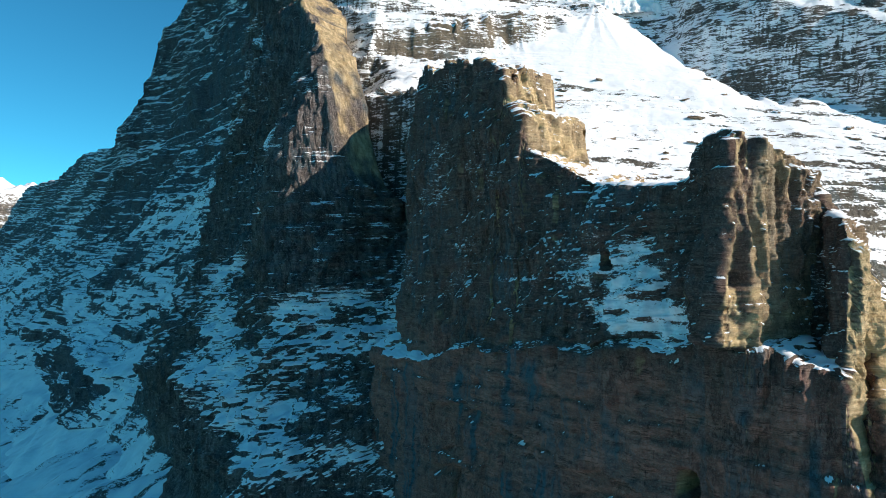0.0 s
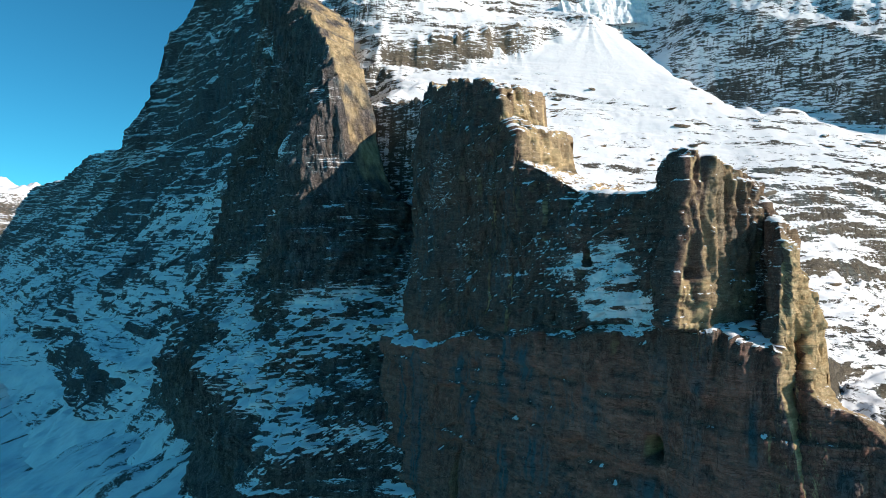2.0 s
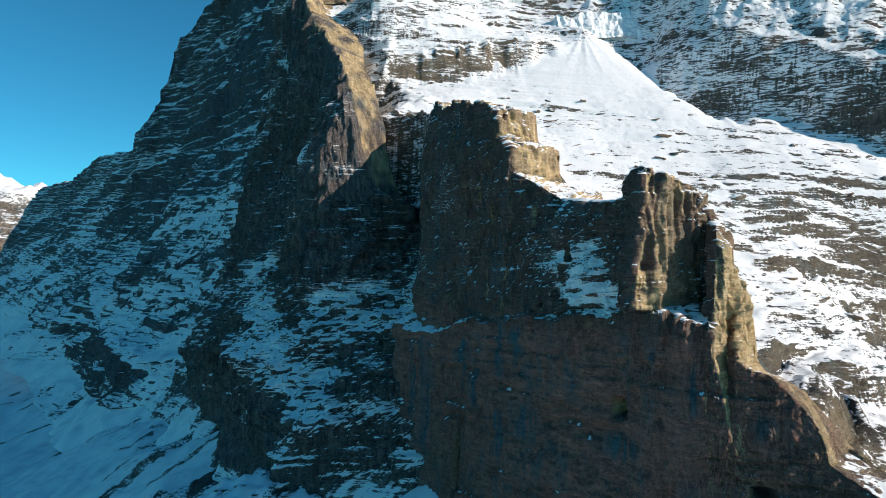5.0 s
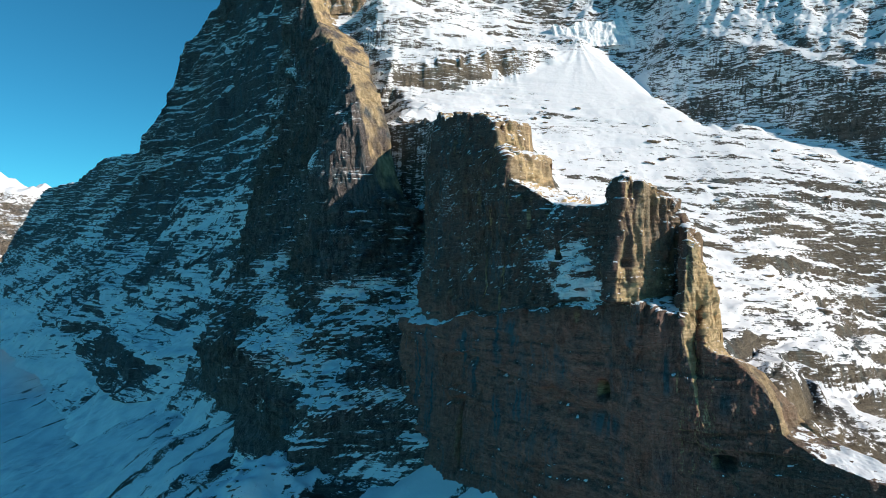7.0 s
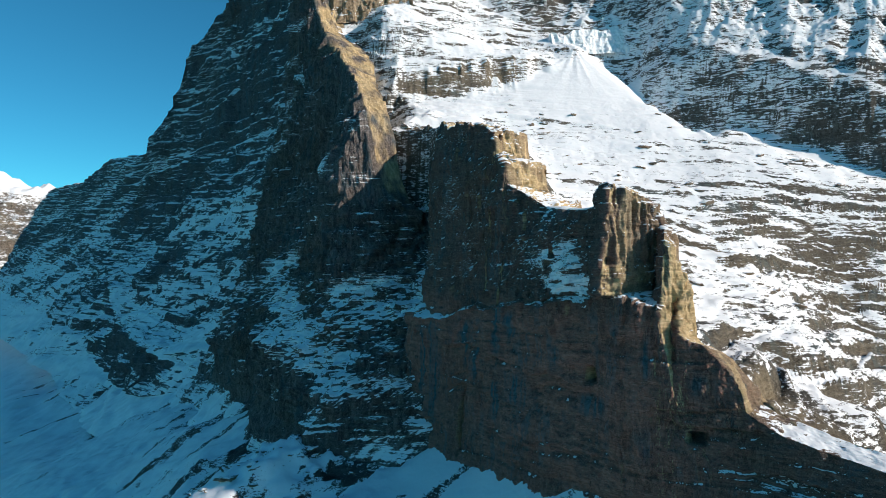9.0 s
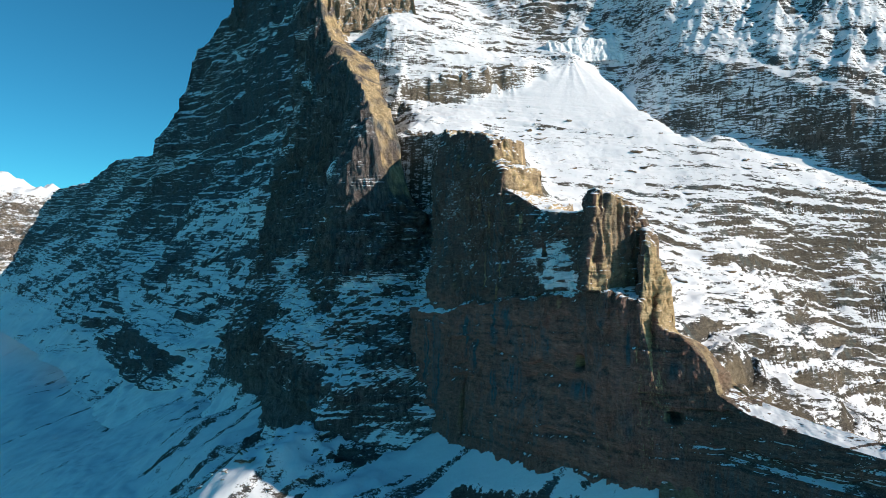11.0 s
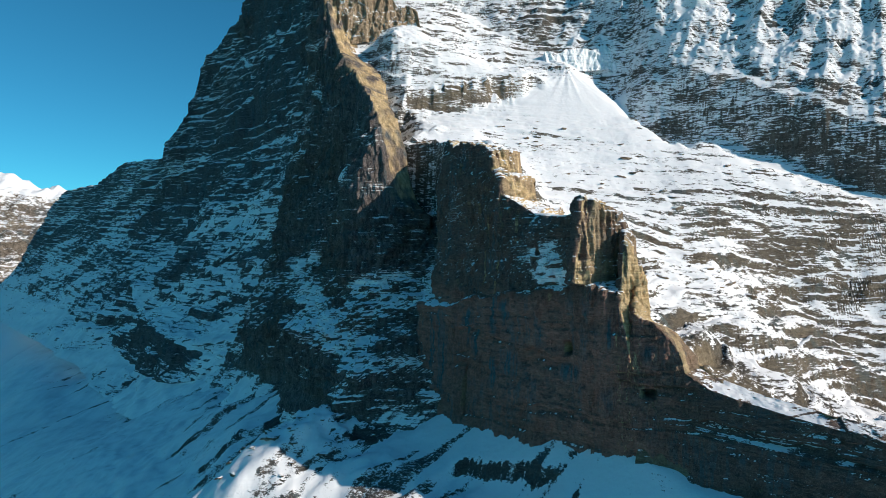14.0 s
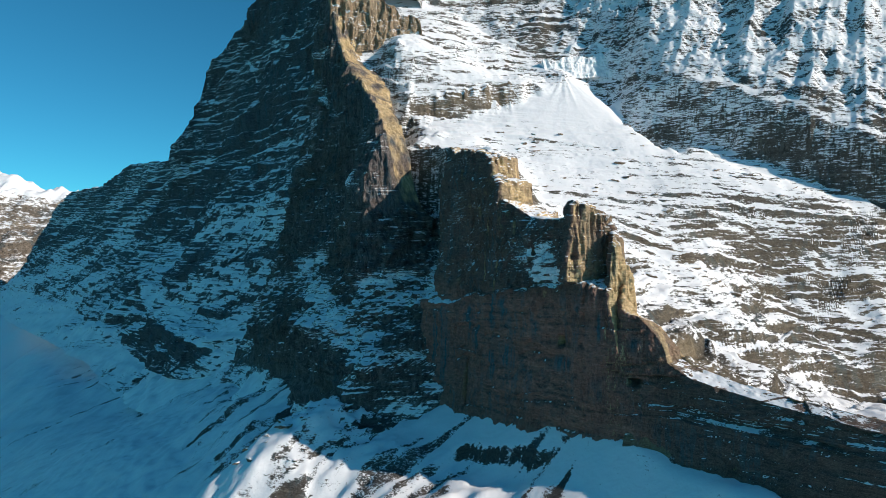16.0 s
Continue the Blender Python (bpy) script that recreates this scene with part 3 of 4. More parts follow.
P[..., 2] += smooth(Z, 240, 270) * (1 - 0.6 * slab) * (3.5 * fbm(S / 9, 0, 0, 4, 75, 0.6) + 1.5 * np.sign(vn(S / 5, 0, 0, 77)))
P = P + flat * cut[..., None]
N2 = grid_normals(P) * (-1 if BFLIP else 1)
nz = N2[..., 2]
bare = smooth(S, 110, 135) * (1 - smooth(S, 320, 420)) * smooth(Z + 9 * fbm(S / 18, Z / 18, 0, 3, 79), 166, 182)
shoulders = np.exp(-(((S - 285) / 24) ** 2 + ((Z - 183) / 11) ** 2)) + np.exp(-(((S - 148) / 20) ** 2 + ((Z + 0.3 * (S - 145) - 172) / 9) ** 2)) + np.exp(-(((S - 95) / 15) ** 2 + ((Z - 181) / 13) ** 2)) + 0.7 * np.exp(-(((S - 88) / 10) ** 2 + ((Z - 222) / 9) ** 2)) + 1.1 * np.exp(-(((S - 208) / 15) ** 2 + ((Z - 262 + 0.25 * (S - 208)) / 7) ** 2)) + 0.6 * np.exp(-(((S - 196) / 6) ** 2 + ((Z - 222) / 5) ** 2))
snow = smooth(nz, 0.3, 0.75) * 0.6 + 0.1 + 0.06 * (1 - smooth(Z, 110, 185)) + 0.4 * clumps(X, Y, Z, 40, 73)
snow = snow * (1 - 0.62 * bare) - 0.01 * bare + 1.0 * shoulders * (0.75 + 0.5 * clumps(X, Y, Z, 14, 78))
snow -= 0.32 * smooth(Z, 72, 84) * (1 - smooth(Z + 6 * clumps(X, Y, Z, 20, 74), 118, 134)) * smooth(S, 105, 130)
snow -= 0.3 * smooth(N[..., 0], 0.1, 0.3) * smooth(S, 150, 160) + 0.7 * slab * (1 - smooth(S, 330, 360))
BUTTRESS_PARTS = [
    ("gully", "snow-choked dark gully", 39, 120, 0, 400),
    ("apron", "broken lower cliff under snowy shelves", 120, 481, 0, 100),
    ("cliff", "dark vertical cliff", 120, 330, 100, 500),
    ("ridge", "sharp ridge crest", 330, 481, 100, 500),
]
# Ochre on sunward faces above the shadow line and on the slab: painted sunlight.
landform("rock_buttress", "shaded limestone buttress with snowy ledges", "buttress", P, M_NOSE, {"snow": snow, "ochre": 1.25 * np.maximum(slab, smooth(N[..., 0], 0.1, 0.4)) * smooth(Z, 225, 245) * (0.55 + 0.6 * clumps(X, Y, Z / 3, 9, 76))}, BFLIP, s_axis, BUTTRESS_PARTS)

# ---- the long shaded face behind ----
FACE_NEAR = [
    (400, face((90, 10), (20, 62), (-18, 110), (-50, 165), (-90, 240), (-130, 360), (-150, 600), (-260, 500))),
    (520, face((95, 0), (44, 34), (26, 74), (-20, 112), (-100, 245), (-175, 410), (-240, 690), (-400, 600))),
    (600, face((95, -10), (50, 24), (30, 76), (-8, 98), (-88, 225), (-170, 400), (-245, 710), (-400, 600))),
    (740, face((95, -20), (52, 14), (32, 80), (-6, 104), (-96, 250), (-170, 390), (-265, 770), (-430, 650))),
]
FACE_CLIFF = [
    (850, face((105, -20), (54, 14), (33, 82), (-4, 108), (-100, 272), (-170, 385), (-270, 780), (-430, 650))),
    (875, face((110, -15), (66, 20), (48, 48), (10, 108), (-100, 280), (-170, 385), (-270, 780), (-430, 650))),
    (1000, face((120, 0), (60, 55), (10, 140), (-66, 205), (-125, 310), (-170, 400), (-240, 760), (-430, 600))),
    (1150, face((140, 0), (80, 50), (20, 135), (-70, 220), (-120, 330), (-150, 410), (-200, 685), (-380, 500))),
]
FACE_STEP = [
    (1222, face((150, 0), (90, 50), (20, 140), (-60, 230), (-110, 340), (-135, 420), (-165, 626), (-330, 450))),
    (1240, face((150, 0), (90, 50), (20, 140), (-55, 225), (-95, 330), (-115, 400), (-146, 530), (-320, 430))),
    (1265, face((150, 0), (90, 50), (20, 140), (-50, 220), (-85, 310), (-100, 370), (-110, 462), (-300, 400))),
    (1340, face((160, 0), (90, 55), (20, 150), (-40, 220), (-75, 300), (-90, 350), (-105, 418), (-300, 380))),
]
FACE_FAR = [
    (1840, face((200, -20), (120, 50), (40, 150), (-10, 230), (-45, 310), (-75, 390), (-97, 466), (-300, 400))),
    (2170, face((230, -20), (150, 50), (80, 150), (20, 230), (-20, 310), (-50, 370), (-68, 425), (-280, 350))),
    (2590, face((260, -20), (200, 40), (130, 130), (80, 220), (40, 300), (10, 370), (-10, 434), (-250, 350))),
    (2900, face((280, -40), (230, 20), (160, 110), (110, 190), (75, 260), (45, 320), (26, 378), (-200, 250))),
]
FACE_END = [
    (2960, face((280, -60), (240, 0), (190, 60), (150, 110), (110, 160), (80, 200), (56, 226), (-200, 100))),
    (3200, face((290, -100), (260, -60), (220, -20), (180, 0), (140, 20), (110, 40), (80, 60), (-200, 0))),
]
FACE = FACE_NEAR + FACE_CLIFF + FACE_STEP + FACE_FAR + FACE_END
s_axis = np.concatenate((np.arange(400, 700, 2.0), np.arange(700, 1400, 2.6), np.arange(1400, 3200, 9.0)))
P, S, Q = loft(FACE, s_axis, (14, 36, 50, 50, 60, 110, 12))
N = grid_normals(P)
FFLIP = bool(N[len(N) // 3, 100, 1] > 0)
N = -N if FFLIP else N
flat = N.copy()
flat[..., 2] *= 0.3
X, Y, Z = P[..., 0], P[..., 1], P[..., 2]
cut = 11 * fbm(S / 150, Z / 130, 0 * Z, 5, 83)
cut += 5.5 * ridged(S / 55 + 0.6 * vn(S / 90, Z / 90, 0, 85), Z / 160, Q / 200, 4, 87)
layer = Z - 0.05 * S
cut += 10 * ledges(Z + 0.08 * S, X, Y, 46, 91, 0.4, 5) + 7 * ledges(layer, X, Y, 17, 93, 0.25, 9) + 3.2 * ledges(layer, X, Y, 7, 95, 0.25, 12)
cut += 1.8 * fbm(X / 22, Y / 22, Z / 26, 5, 97, 0.55)
cut += 4.0 * blocks(X / 34, Y / 34, Z / 46, 341) + 1.2 * blocks(X / 12, Y / 12, Z / 20, 351) - 4
P = P + flat * cut[..., None]
N2 = grid_normals(P) * (-1 if FFLIP else 1)
nz = N2[..., 2]
bands = np.clip(1.7 * fbm((S + Z) / 260, (Z + 0.14 * S) / 46, 0, 5, 99, 0.6), -1, 1)
field = np.exp(-(((S - 650) / 130) ** 2 + ((Z - 268) / 62) ** 2))
snow = 0.33 - 0.15 * smooth(Z, 80, 110) * (1 - smooth(Z, 190, 240)) + 0.2 * field + (0.26 - 0.06 * smooth(Z, 330, 420)) * bands + 0.62 * (smooth(nz, 0.15, 0.6) - 0.5) + 0.3 * smooth(N[..., 2], 0.45, 0.7) - 0.4 * smooth(Z, 8, 20) * (1 - smooth(Z + 6 * bands, 74, 90)) * smooth(S, 480, 540) * (1 - smooth(S, 860, 900)) * (1 - smooth(N[..., 2], 0.4, 0.6)) + 0.1 * np.sin(layer * 0.75 + 4 * fbm(S / 60, Z / 30, 0, 3, 98))
FACE_PARTS = [
    ("lower_face", "snowy broken slopes with dark bands", 399, 1300, 0, 120),
    ("upper_face", "steep dark face streaked with snow", 399, 1300, 120, 500),
    ("shoulder", "long snowy shoulder with rocky crest", 1300, 3300, 0, 500),
]
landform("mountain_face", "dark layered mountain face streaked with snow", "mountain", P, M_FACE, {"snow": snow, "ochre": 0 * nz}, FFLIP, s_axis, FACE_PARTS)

# ---- sunlit flank ----
RIDGE_S = (-420, -100, -84, -72, 60, 120, 170, 192, 240, 293, 336, 356, 384, 420, 480, 620)
RIDGE_Q = (-44, -36, -32, -48, -48, -62, -62, -54, -64, -78, -94, -88, -84, -104, -150, -240)


def flank_height(x, y, s, w):
    z = 0.8 * y - 10
    z = z - 46 * smooth(x, 160, 250) * (1 - smooth(y, 255, 330))
    base = np.maximum(140 + 0.35 * (y - 100) - 0.5 * (x - 115), 104)
    z = np.logaddexp(z / 9, base / 9) * 9
    z = z + 42 * np.exp(-((x + 60) / 90) ** 2) * smooth(y, 430, 500)
    # steep broken ground beside the spur
    steep = (1 - smooth(x, 0, 50)) * smooth(y, 340, 346) * (1 - smooth(y, 415, 440))
    z = z + steep * (286 + 0.62 * (y - 352) - z) * 0.9
    rib = (1 - smooth(x, 22, 72)) * smooth(y, 222, 246) * (1 - smooth(y, 350, 400))
    z = z + rib * np.maximum(270 + 0.19 * (y - 248) - z, 0)
    edge = x + 6 + 0.2 * (np.maximum(y, 258) - 258) + 1.23 * np.maximum(y - 338, 0)
    z = z - 95 * (1 - smooth(edge, 0, 7)) * (1 - smooth(y, 370, 384))
    # rock band under the upper slope
    z = z + 16 * smooth(y - 0.25 * x + 8 * vn(x / 14, 0, 0, 15), 436, 446) * (1 - smooth(x, 70, 110)) * (1 - smooth(y, 470, 520))
    e = 0.6 * (x - 178) + 0.8 * (y - 451)
    e = e + 9 * vn(x / 34, y / 34, 0, 7) + 3 * vn(x / 9, y / 9, 0, 8)
    z = z - 14 * np.exp(-((e - 2) / 24) ** 2) * smooth(x, 150, 200) + 46 * smooth(e, 9, 24) * smooth(x, 160, 250) + 0.7 * np.maximum(e - 36, 0)
    z = z - 28 * np.exp(-(((x - 208) / 32) ** 2 + ((e + 2) / 20) ** 2))
    cone = np.hypot(x - 124, y - 490)
    around = np.arctan2(x - 124, 490 - y)
    z = z + (14 + 1.3 * ridged(around * 3.1, cone / 90, 0, 2, 19)) * np.exp(-(cone / 24)) + (4 + 0.7 * ridged(around * 4.3, cone / 120, 0, 2, 23)) * np.exp(-(cone / 60))
    # cliffs low on the flank
    cliff = y - 0.35 * x + 12 * vn(x / 35, y / 35, 0, 17)
    z = z + smooth(x, 120, 170) * (14 * smooth(cliff, 119, 131) - 14 * smooth(cliff, 60, 122))
    # the hollow that holds the ice
    z = z - 36 * np.exp(-(((x - 182) / 32) ** 2 + ((y - 500) / 22) ** 2))
    return z


s_axis = np.concatenate((np.arange(-420, -200, 2.0), np.arange(-200, 480, 1.15), np.arange(480, 620, 3.0)))
w_axis = np.concatenate((np.arange(-22, 420, 1.1), np.arange(420, 900, 4.0)))
S, W = np.meshgrid(s_axis, w_axis, indexing="ij")
Q = np.interp(S, RIDGE_S, RIDGE_Q) - W
X, Y = to_world(S, Q)
Z = flank_height(X, Y, S, W)
edge_line = 0.6 * (X - 178) + 0.8 * (Y - 451)
far = smooth(edge_line, 10, 60) * smooth(X, 100, 180)
low = 1 - smooth(Y - 0.15 * X, 225, 300)
left = 1 - smooth(X, 20, 110)
top = smooth(Y - 0.2 * X, 440, 470) * (1 - smooth(X, 90, 150))
trench = smooth(S, 185, 200) * (1 - smooth(S, 320, 350)) * smooth(W, 18, 28) * (1 - smooth(W, 45, 65))
snowfield = (np.exp(-(((X - 122) / 60) ** 2 + ((Y - 455) / 42) ** 2)) + 0.22 * np.exp(-(((X - 180) / 120) ** 2 + ((Y - 395) / 60) ** 2))) * (1 - far) * (1 - top)
behind = (1 - smooth(W, 15, 60)) * smooth(-S, 70, 95)
bar = np.exp(-((Y - 0.25 * X - 441) / 8) ** 2) * smooth(X, -60, -30) * (1 - smooth(X, 55, 80))
rough = 0.45 + 0.45 * low + 0.2 * behind + 0.12 * far + 0.4 * top + 0.4 * trench
rough = rough * (1 - 0.85 * np.clip(snowfield * 1.25, 0, 1))
Z = Z - 34 * smooth(S, 195, 235) * (1 - smooth(S, 330, 375)) * (1 - smooth(W, 12, 44))
Z = Z + np.minimum(W, 0) * 3.0
beds = Z + 0.10 * X - 0.04 * Y
Z = Z + rough * (5 * fbm(X / 55, Y / 55, 0, 5, 103, 0.5) + 10 * steps(beds, X, Y, 16, 107, 0.2, 4) + 6.2 * steps(beds, X, Y, 6.5, 109, 0.2, 6) + 2.6 * steps(beds, X, Y, 3.2, 111, 0.25, 7) + 0.6 * fbm(X / 6, Y / 6, 0, 4, 113))
Z = Z + far * (6 * ridged((0.8 * X - 0.6 * Y) / 34, Z / 150, 0, 3, 115) + 3.5 * fbm(X / 14, Y / 14, Z / 20, 5, 114, 0.6)) + trench * 1.5 * ridged(X / 14, Y / 18, 0, 3, 116) + bar * 3 * ridged(X / 7, Y / 30, 0, 3, 112)
P = np.stack((X, Y, Z), axis=-1)
N2 = grid_normals(P)
FLFLIP = bool(N2[..., 2].mean() < 0)
nz = np.abs(N2[..., 2])
flakes = smooth(fbm(X / 26, Y / 34, beds / 2.4, 5, 118, 0.65), 0.0, 0.5)
snow = 0.2 + 0.16 * (1 - low) + smooth(nz, 0.42, 0.68) * 0.78 + 0.5 * snowfield - 0.02 * low - 0.5 * behind * (0.75 + 0.5 * clumps(X, Y, beds * 3, 20, 116)) - 0.42 * flakes * (1 - 0.9 * np.clip(snowfield * 1.6, 0, 1)) - 0.55 * bar * (1 - smooth(nz, 0.5, 0.8)) * (0.7 + 0.6 * clumps(X, Y, Z, 12, 119)) - 0.05 * top + 0.2 * clumps(X, Y, Z, 34, 117) + 0.1 * trench + 0.25 * left * smooth(Y, 370, 420) + 0.14 * np.exp(-((edge_line - 18) / 14) ** 2) * far + far * (0.14 + 0.22 * smooth(Z, 325, 370)) - 0.32 * smooth(X, 95, 115) * (1 - smooth(X, 200, 260)) * (1 - smooth(Y, 130, 190))
FLANK_P, FLANK_N, FLANK_FAR = P.copy(), N2.copy(), far.copy()
ochre = (0.05 + 0.1 * low) * (1 - smooth(nz, 0.4, 0.7)) * (1 - far) + 0.2 * behind + 0.15 * bar
FLANK_PARTS = [
    ("gully", "rocky snow-filled gully", 188, 360, 0, 80),
    ("banded_slope", "layered rock bands with snow between them", -421, 188, 0, 210),
    ("snowfield", "smooth bright snowfield", -421, 188, 210, 900),
    ("upper_slope", "snowy slope with rock ribs", 188, 360, 80, 900),
    ("headwall", "high snow-streaked headwall", 360, 700, 0, 900),
]
landform("snowy_flank", "sunlit snow-covered flank with rock bands", "snow slope", P, M_FLANK, {"snow": snow, "ochre": ochre}, FLFLIP, s_axis, FLANK_PARTS)

# ---- valley slope ----
ax = np.concatenate((-np.geomspace(4500, 1000, 30), np.arange(-1000, -420, 5.0), np.arange(-420, 260, 2.3), np.geomspace(260, 4500, 40)))
ay = np.concatenate((-np.geomspace(4500, 246, 30), np.arange(-240, -20, 5.5), np.arange(-20, 500, 2.3), np.arange(500, 1200, 7.0), np.geomspace(1200, 4700, 40)))
X, Y = np.meshgrid(ax, ay, indexing="ij")
S = -0.6 * (X - 19) + 0.8 * (Y - 164)
Q = -0.8 * (X - 19) - 0.6 * (Y - 164)
Z = 98 - 0.52 * np.maximum(Q, -15) - 70 * smooth(-Q, 30, 70)
Z = -420 + np.logaddexp((Z + 420) / 60, 0) * 60
Z = Z - 8 * smooth(Q, -40, 20) * (1 - smooth(Q, 20, 80))
knoll = np.exp(-(((X + 122) / 34) ** 2 + ((Y - 188) / 34) ** 2))
Z = Z + 32 * knoll + 12 * np.exp(-(((X + 165) / 30) ** 2 + ((Y - 175) / 20) ** 2))
Z = Z - smooth(S, 250, 330) * 15 * (1 - smooth(Q, 75, 190)) - smooth(S, 420, 560) * 14 * (1 - smooth(Q, 60, 240)) * (1 - smooth(S, 900, 1300))
Z = Z - (9 * smooth(-S, 80, 115) + 14 * smooth(-S, 115, 210)) * (1 - smooth(Q, 150, 400))
Z = Z - 46 * smooth(S, 330, 720) * smooth(Q, -60, 20) * (1 - smooth(S, 1500, 2200))
near = np.maximum(np.exp(-((X / 700) ** 2 + ((Y - 200) / 700) ** 2)), np.exp(-(((S - 800) / 700) ** 2 + ((Q - 120) / 200) ** 2)))
rib = np.exp(-(((S - 105) / 32) ** 2 + ((Q - 52) / 34) ** 2))
Z = Z + 16 * rib + 4 * rib * ridged(X / 9, Y / 9, 0, 4, 119)
edge_a = 20 + 0.3 * (S - 10) + 3 * vn(S / 9, 0, 0, 120) + 2.0 * vn(S / 3.5, Q / 9, 0, 122)
edge_b = 30 + 0.3 * (S + 60) + 3 * vn(S / 9, 0, 0, 126) + 2.0 * vn(S / 3.5, Q / 9, 0, 128)
on_a = smooth(S, -58, -40) * (1 - smooth(S, 6, 13))
on_b = smooth(S, -130, -110) * (1 - smooth(S, -58, -50))
Z = Z - 5.5 * on_a * (smooth(Q, edge_a, edge_a + 3) - smooth(Q, edge_a + 8, edge_a + 50)) - 6 * on_b * (smooth(Q, edge_b, edge_b + 3) - smooth(Q, edge_b + 8, edge_b + 50))
calm = 1 - 0.7 * smooth(S, -150, -120) * (1 - smooth(S, 45, 70)) * (1 - smooth(Q, 15, 50))
Z = Z + near * calm * (5 * fbm(X / 70, Y / 70, 0, 4, 121) + 1.8 * ridged(S / 26, Q / 120, 0, 3, 124) + 1.4 * fbm(X / 8, Y / 8, 0, 3, 123)) + (1 - near) * 14 * fbm(X / 900, Y / 900, 0, 4, 127)
P = np.stack((X, Y, Z), axis=-1)
nz = np.abs(grid_normals(P)[..., 2])
outcrop = smooth(fbm(S / 13, Q / 55, 0, 4, 131), 0.35, 0.8) * smooth(Q, 150, 60)
outcrop = outcrop + 1.1 * smooth(ridged((S + 5 * vn(X / 20, Y / 20, 0, 133)) / 30, Q / 170, 0, 3, 135), 0.72, 1.2) * smooth(fbm(X / 50, Y / 50, 0, 2, 137), -0.2, 0.4)
# The unseen valley beyond q 450 is made bare to cut bounced light.
snow = 0.42 + 0.55 * smooth(nz, 0.55, 0.85) - 0.55 * near * outcrop - 0.62 * rib * (1 - knoll) * smooth(clumps(X, Y, 0 * X, 7, 136), -0.25, 0.35) - 0.5 * on_a * np.exp(-((Q - edge_a - 2) / 3) ** 2) * (0.6 + 0.9 * clumps(S, Q, 0 * S, 6, 134)) - 0.5 * on_b * np.exp(-((Q - edge_b - 2) / 3) ** 2) - smooth(Q, 450, 600) + 0.75 * np.exp(-(((X + 122) / 36) ** 2 + ((Y - 186) / 26) ** 2))
GROUND_P, GROUND_Q, GROUND_RIB = P.copy(), Q.copy(), rib.copy()
ground = sheet("ground", P, M_GROUND, {"snow": snow, "ochre": 0 * nz}, bool(grid_normals(P)[..., 2].mean() < 0))
tagged(ground, "snow-covered valley slope with scattered rock outcrops", "ground", kind="structure")

# ---- needle in front of the spur ----
def rock_spire(name, place, height, radius, lean, material, seed, parent=None, snow=0.0):
    """A free-standing tapered block of rock with a broken outline."""
    a = np.linspace(0, 2 * np.pi, 49)
    v = np.linspace(0, 1, 40)
    A, V = np.meshgrid(a, v, indexing="ij")
    R = radius * np.interp(V, (0, 0.5, 0.75, 0.93, 1), (2.0, 1.5, 1.15, 0.8, 0.0))
    R = R * (1 + 0.22 * fbm(np.cos(A) * 1.3, np.sin(A) * 1.3, V * 4, 4, seed))
    P = np.stack((place[0] + lean[0] * V + R * np.cos(A), place[1] + lean[1] * V + R * np.sin(A), place[2] + height * V), axis=-1)
    P[-1] = P[0]
    N = grid_normals(P)
    # Ochre near the top stands in for sunlight on the tip.
    return sheet(name, P, material, {"snow": snow + 0.7 * smooth(np.abs(N[..., 2]), 0.5, 0.9), "ochre": smooth(V, 0.8, 0.9), "brown": 0.0}, False, parent)


tagged(rock_spire("rock_needle", (-88, 328, 222), 39, 2.5, (1.5, -3.0), M_NOSE, 201), "rock needle, sunlit tip painted pale, against the dark buttress", "rock needle")

# ---- cliff above the snow shoulder, and the ice over the cone ----
def rock_wall(name, a, b, za, zb, ha, hb, depth, material, seed, columns, size, snow_base, ochre, parent=None, lean=0.12, bedding=1.0):
    """A free wall from a to b on the plan, its foot at za..zb and its height ha..hb, with a crown behind."""
    a, b = np.array(a, float), np.array(b, float)
    along = b - a
    length = np.hypot(*along)
    out = np.array((along[1], -along[0])) / length
    u = np.linspace(0, 1, int(length / size))
    v = np.concatenate((np.linspace(0, 1, int(max(ha, hb) / size)), np.linspace(1.02, 2, 30)))
    U, V = np.meshgrid(u, v, indexing="ij")
    h = (ha + (hb - ha) * U) * (1 + 0.12 * fbm(U * length / 14, 0, 0, 3, seed))
    up, back = np.minimum(V, 1), np.maximum(V - 1, 0)
    o = -lean * h * up - depth * back
    x = a[0] + along[0] * U + out[0] * o
    y = a[1] + along[1] * U + out[1] * o
    z = za + (zb - za) * U + h * up - 6 * back * back - 12 * (1 - smooth(U, 0, 0.02)) - 12 * smooth(U, 0.98, 1)
    snowy = ledges(z, x, y, 13, seed + 21, 0.3, 6)
    cut = bedding * (3.0 * snowy + 1.4 * ledges(z, x, y, 4.5, seed + 23, 0.3, 6)) + columns * ridged(x / (9 * size), y / (9 * size), z / (60 * size), 3, seed + 1) + 0.8 * columns * blocks(x / (6 * size), y / (6 * size), z / (14 * size), seed + 5) + 0.3 * columns * fbm(x / (3 * size), y / (3 * size), z / (3 * size), 3, seed + 9)
    P = np.stack((x + out[0] * cut, y + out[1] * cut, z), axis=-1)
    N = grid_normals(P)
    nzz = np.abs(N[..., 2])
    return sheet(name, P, material, {"snow": snow_base + 0.2 * clumps(x, y, z, 14, seed + 25) + 0.7 * smooth(nzz, 0.3, 0.7), "ochre": ochre, "brown": 0.2}, bool(N[len(u) // 2, 8, 1] > 0), parent)


tagged(rock_wall("back_cliff", (-66, 369), (-18, 335), 200, 196, 92, 86, 8, M_NOSE, 441, 2.4, 0.7, 0.34, 0.25, lean=0.14), "columnar cliff with snowy ledges at the head of the gully", "cliff")
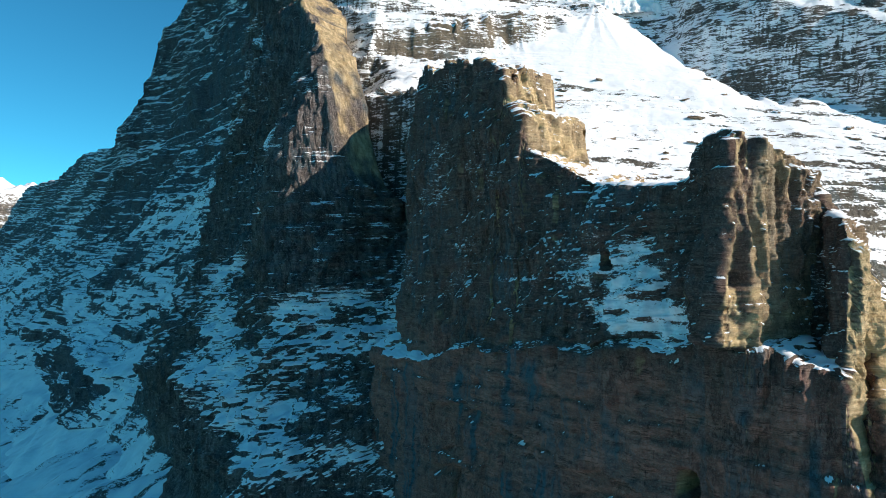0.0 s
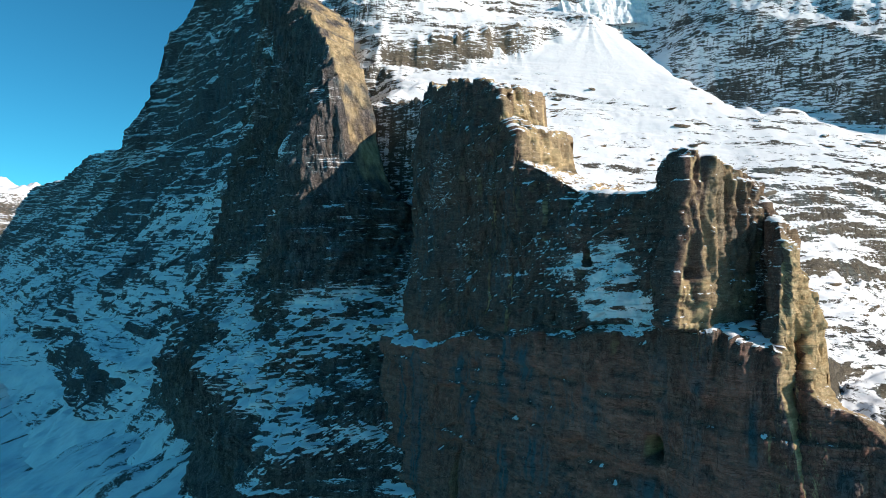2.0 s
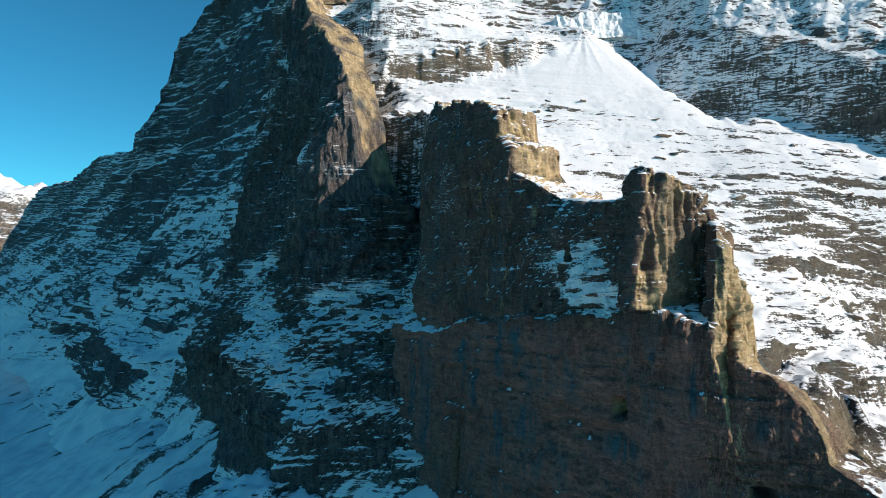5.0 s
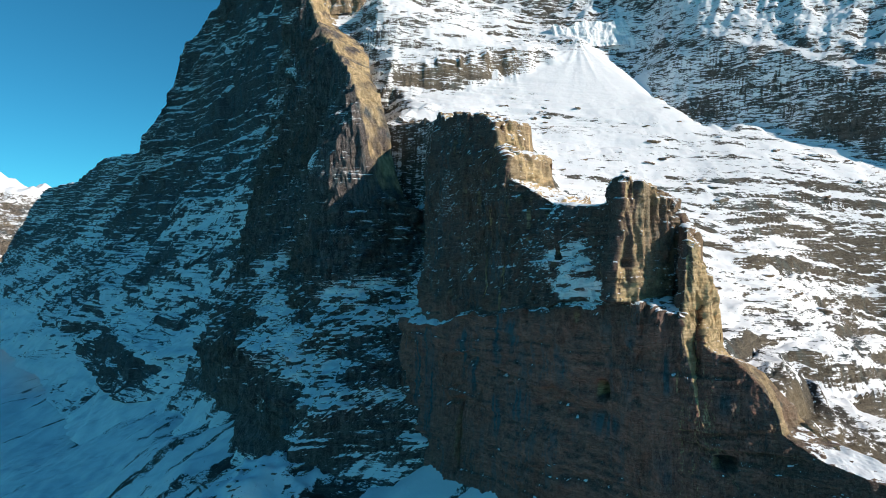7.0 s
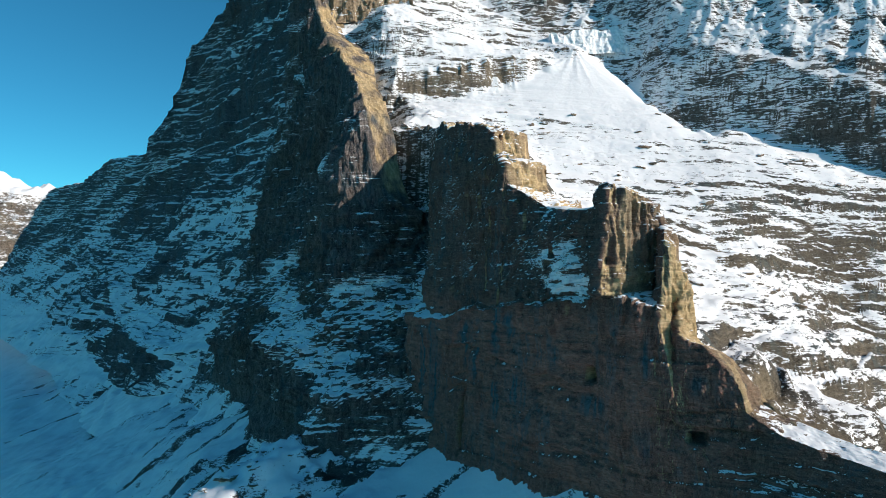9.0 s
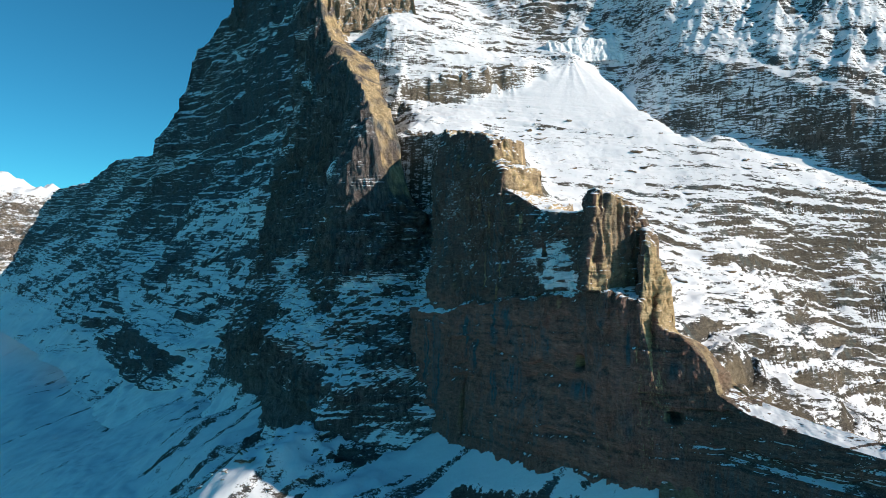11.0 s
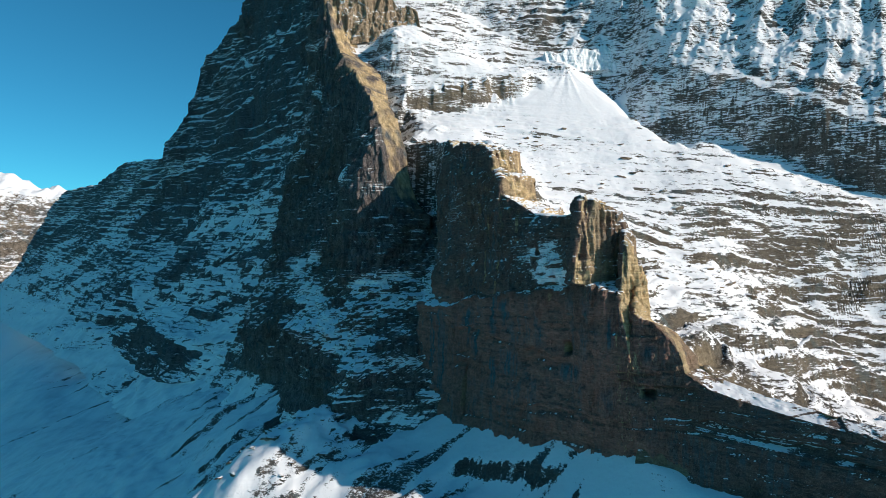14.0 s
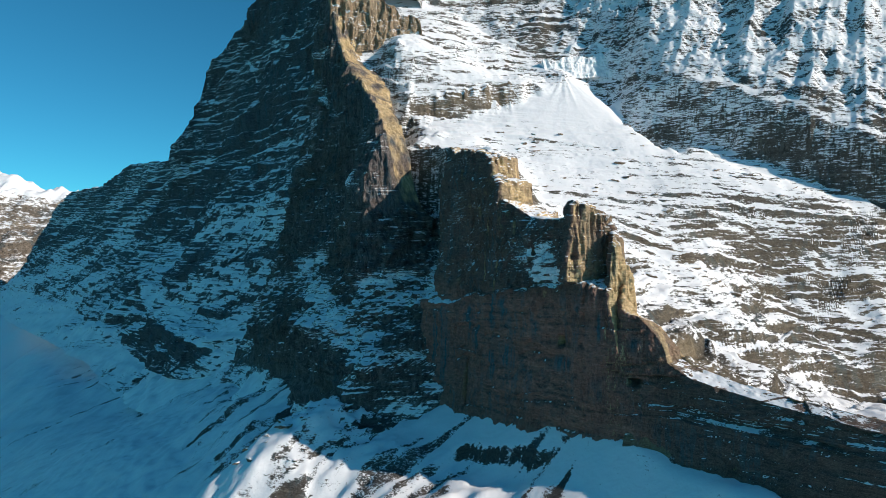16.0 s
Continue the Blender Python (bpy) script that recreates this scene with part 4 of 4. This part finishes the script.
tagged(rock_wall("gully_cliff", (-21, 340), (-5, 256), 194, 192, 88, 76, 8, M_NOSE, 461, 2.2, 0.7, 0.38, 0.1, lean=0.12), "dark cliff along the gully behind the tower", "cliff")
tagged(rock_wall("upper_cliff", (-146, 506), (-40, 534), 425, 446, 120, 26, 50, M_NOSE, 401, 2.8, 1.0, 0.0, 0.45, bedding=0.15), "sunlit columnar cliff above a snow shoulder", "cliff")
tagged(rock_wall("ice_cliff", (104, 506), (200, 514), 396, 402, 26, 34, 30, M_ICE, 421, 1.2, 0.8, 0.9, 0.0, lean=0.5), "fluted white ice cliff above the snow cone", "ice cliff")

# ---- far mountains ----
ax = np.arange(-3400, -1500, 14.0)
ay = np.arange(2300, 4400, 14.0)
X, Y = np.meshgrid(ax, ay, indexing="ij")
crest = np.interp(X, (-3400, -2750, -2600, -2430, -2300, -1500), (700, 672, 640, 580, 560, 440))
Z = crest - np.where(Y < 3640, 0.5, 0.75) * np.abs(Y - 3640) + 42 * ridged(X / 200, Y / 200, 0, 5, 141) - 42
P = np.stack((X, Y, Z), axis=-1)
N2 = grid_normals(P)
snow = 0.25 + 0.6 * smooth(Z, 430, 600) + 0.2 * smooth(np.abs(N2[..., 2]), 0.5, 0.9)
sheet("far_mountain", P, M_FAR, {"snow": snow, "ochre": 0 * Z}, bool(N2[..., 2].mean() < 0))

tagged(bpy.data.objects["far_mountain"], "distant brown mountain ridge with snowy summit", "mountain")

# ---- boulders and outcrops ----
def boulder(name, seed, flat):
    """A blocky stone, one metre in half width, with snow on its top."""
    a = np.linspace(0, 2 * np.pi, 21)
    v = np.linspace(-0.5 * np.pi, 0.5 * np.pi, 13)
    A, V = np.meshgrid(a, v, indexing="ij")
    x, y, z = np.cos(A) * np.cos(V), np.sin(A) * np.cos(V), np.sin(V)
    r = 1 + 0.42 * blocks(x * 1.4 + 5, y * 1.4 + 5, z * 1.4 + 5, seed) + 0.3 * fbm(x * 2, y * 2, z * 2, 3, seed + 7)
    P = np.stack((x * r, y * r * 0.8, z * r * flat), axis=-1)
    P[-1] = P[0]
    P[:, 0], P[:, -1] = P[:, 0].mean(axis=0), P[:, -1].mean(axis=0)
    return sheet(name, P, M_FLANK, {"snow": 0.8 * smooth(z, 0.3, 0.8) + 0.1, "ochre": 0.25, "brown": 0.3})


rng = random.Random(7)
stones = [boulder("boulder", 501 + 10 * k, f) for k, f in enumerate((0.55, 0.7, 0.6, 0.8))]
spots = []
pick = np.argwhere((GROUND_RIB > 0.25) & (GROUND_Q > 12))
for i, j in pick[[rng.randrange(len(pick)) for _ in range(46)]]:
    spots.append((GROUND_P[i, j], rng.uniform(0.9, 3.2), "boulders below the wall", "dark snow-capped boulder on the valley slope"))
pick = np.argwhere(np.hypot(GROUND_P[..., 0] + 118, GROUND_P[..., 1] - 188) < 26)
for i, j in pick[[rng.randrange(len(pick)) for _ in range(26)]]:
    spots.append((GROUND_P[i, j], rng.uniform(0.7, 2.4), "boulders on the knoll", "brown boulder on the sunlit snowy knoll"))
nzf = np.abs(FLANK_N[..., 2])
pick = np.argwhere((nzf > 0.7) & (FLANK_P[..., 0] > 20) & (FLANK_P[..., 0] < 330) & (FLANK_P[..., 1] > 200) & (FLANK_P[..., 1] < 430) & (FLANK_FAR < 0.2) & (np.hypot((FLANK_P[..., 0] - 122) / 60, (FLANK_P[..., 1] - 455) / 45) > 1.1))
for i, j in pick[[rng.randrange(len(pick)) for _ in range(130)]]:
    spots.append((FLANK_P[i, j], rng.uniform(0.8, 3.0), "outcrops on the snow slope", "grey rock outcrop in the sunlit snow slope"))
used = set()
for place, size, group, label in spots:
    k = rng.randrange(4)
    m = pose(place[0], place[1], place[2] - 0.25 * size, rng.uniform(-15, 15), rng.uniform(-15, 15), rng.uniform(-50, 50))
    if k in used:
        ob = copy_thing(stones[k], m)
    else:
        used.add(k)
        ob = stones[k]
        ob.matrix_basis = m
    ob.scale = (size * rng.uniform(0.9, 2.0), size * rng.uniform(0.6, 1.0), size * rng.uniform(0.45, 0.9))
    tagged(ob, label, "boulder", group)
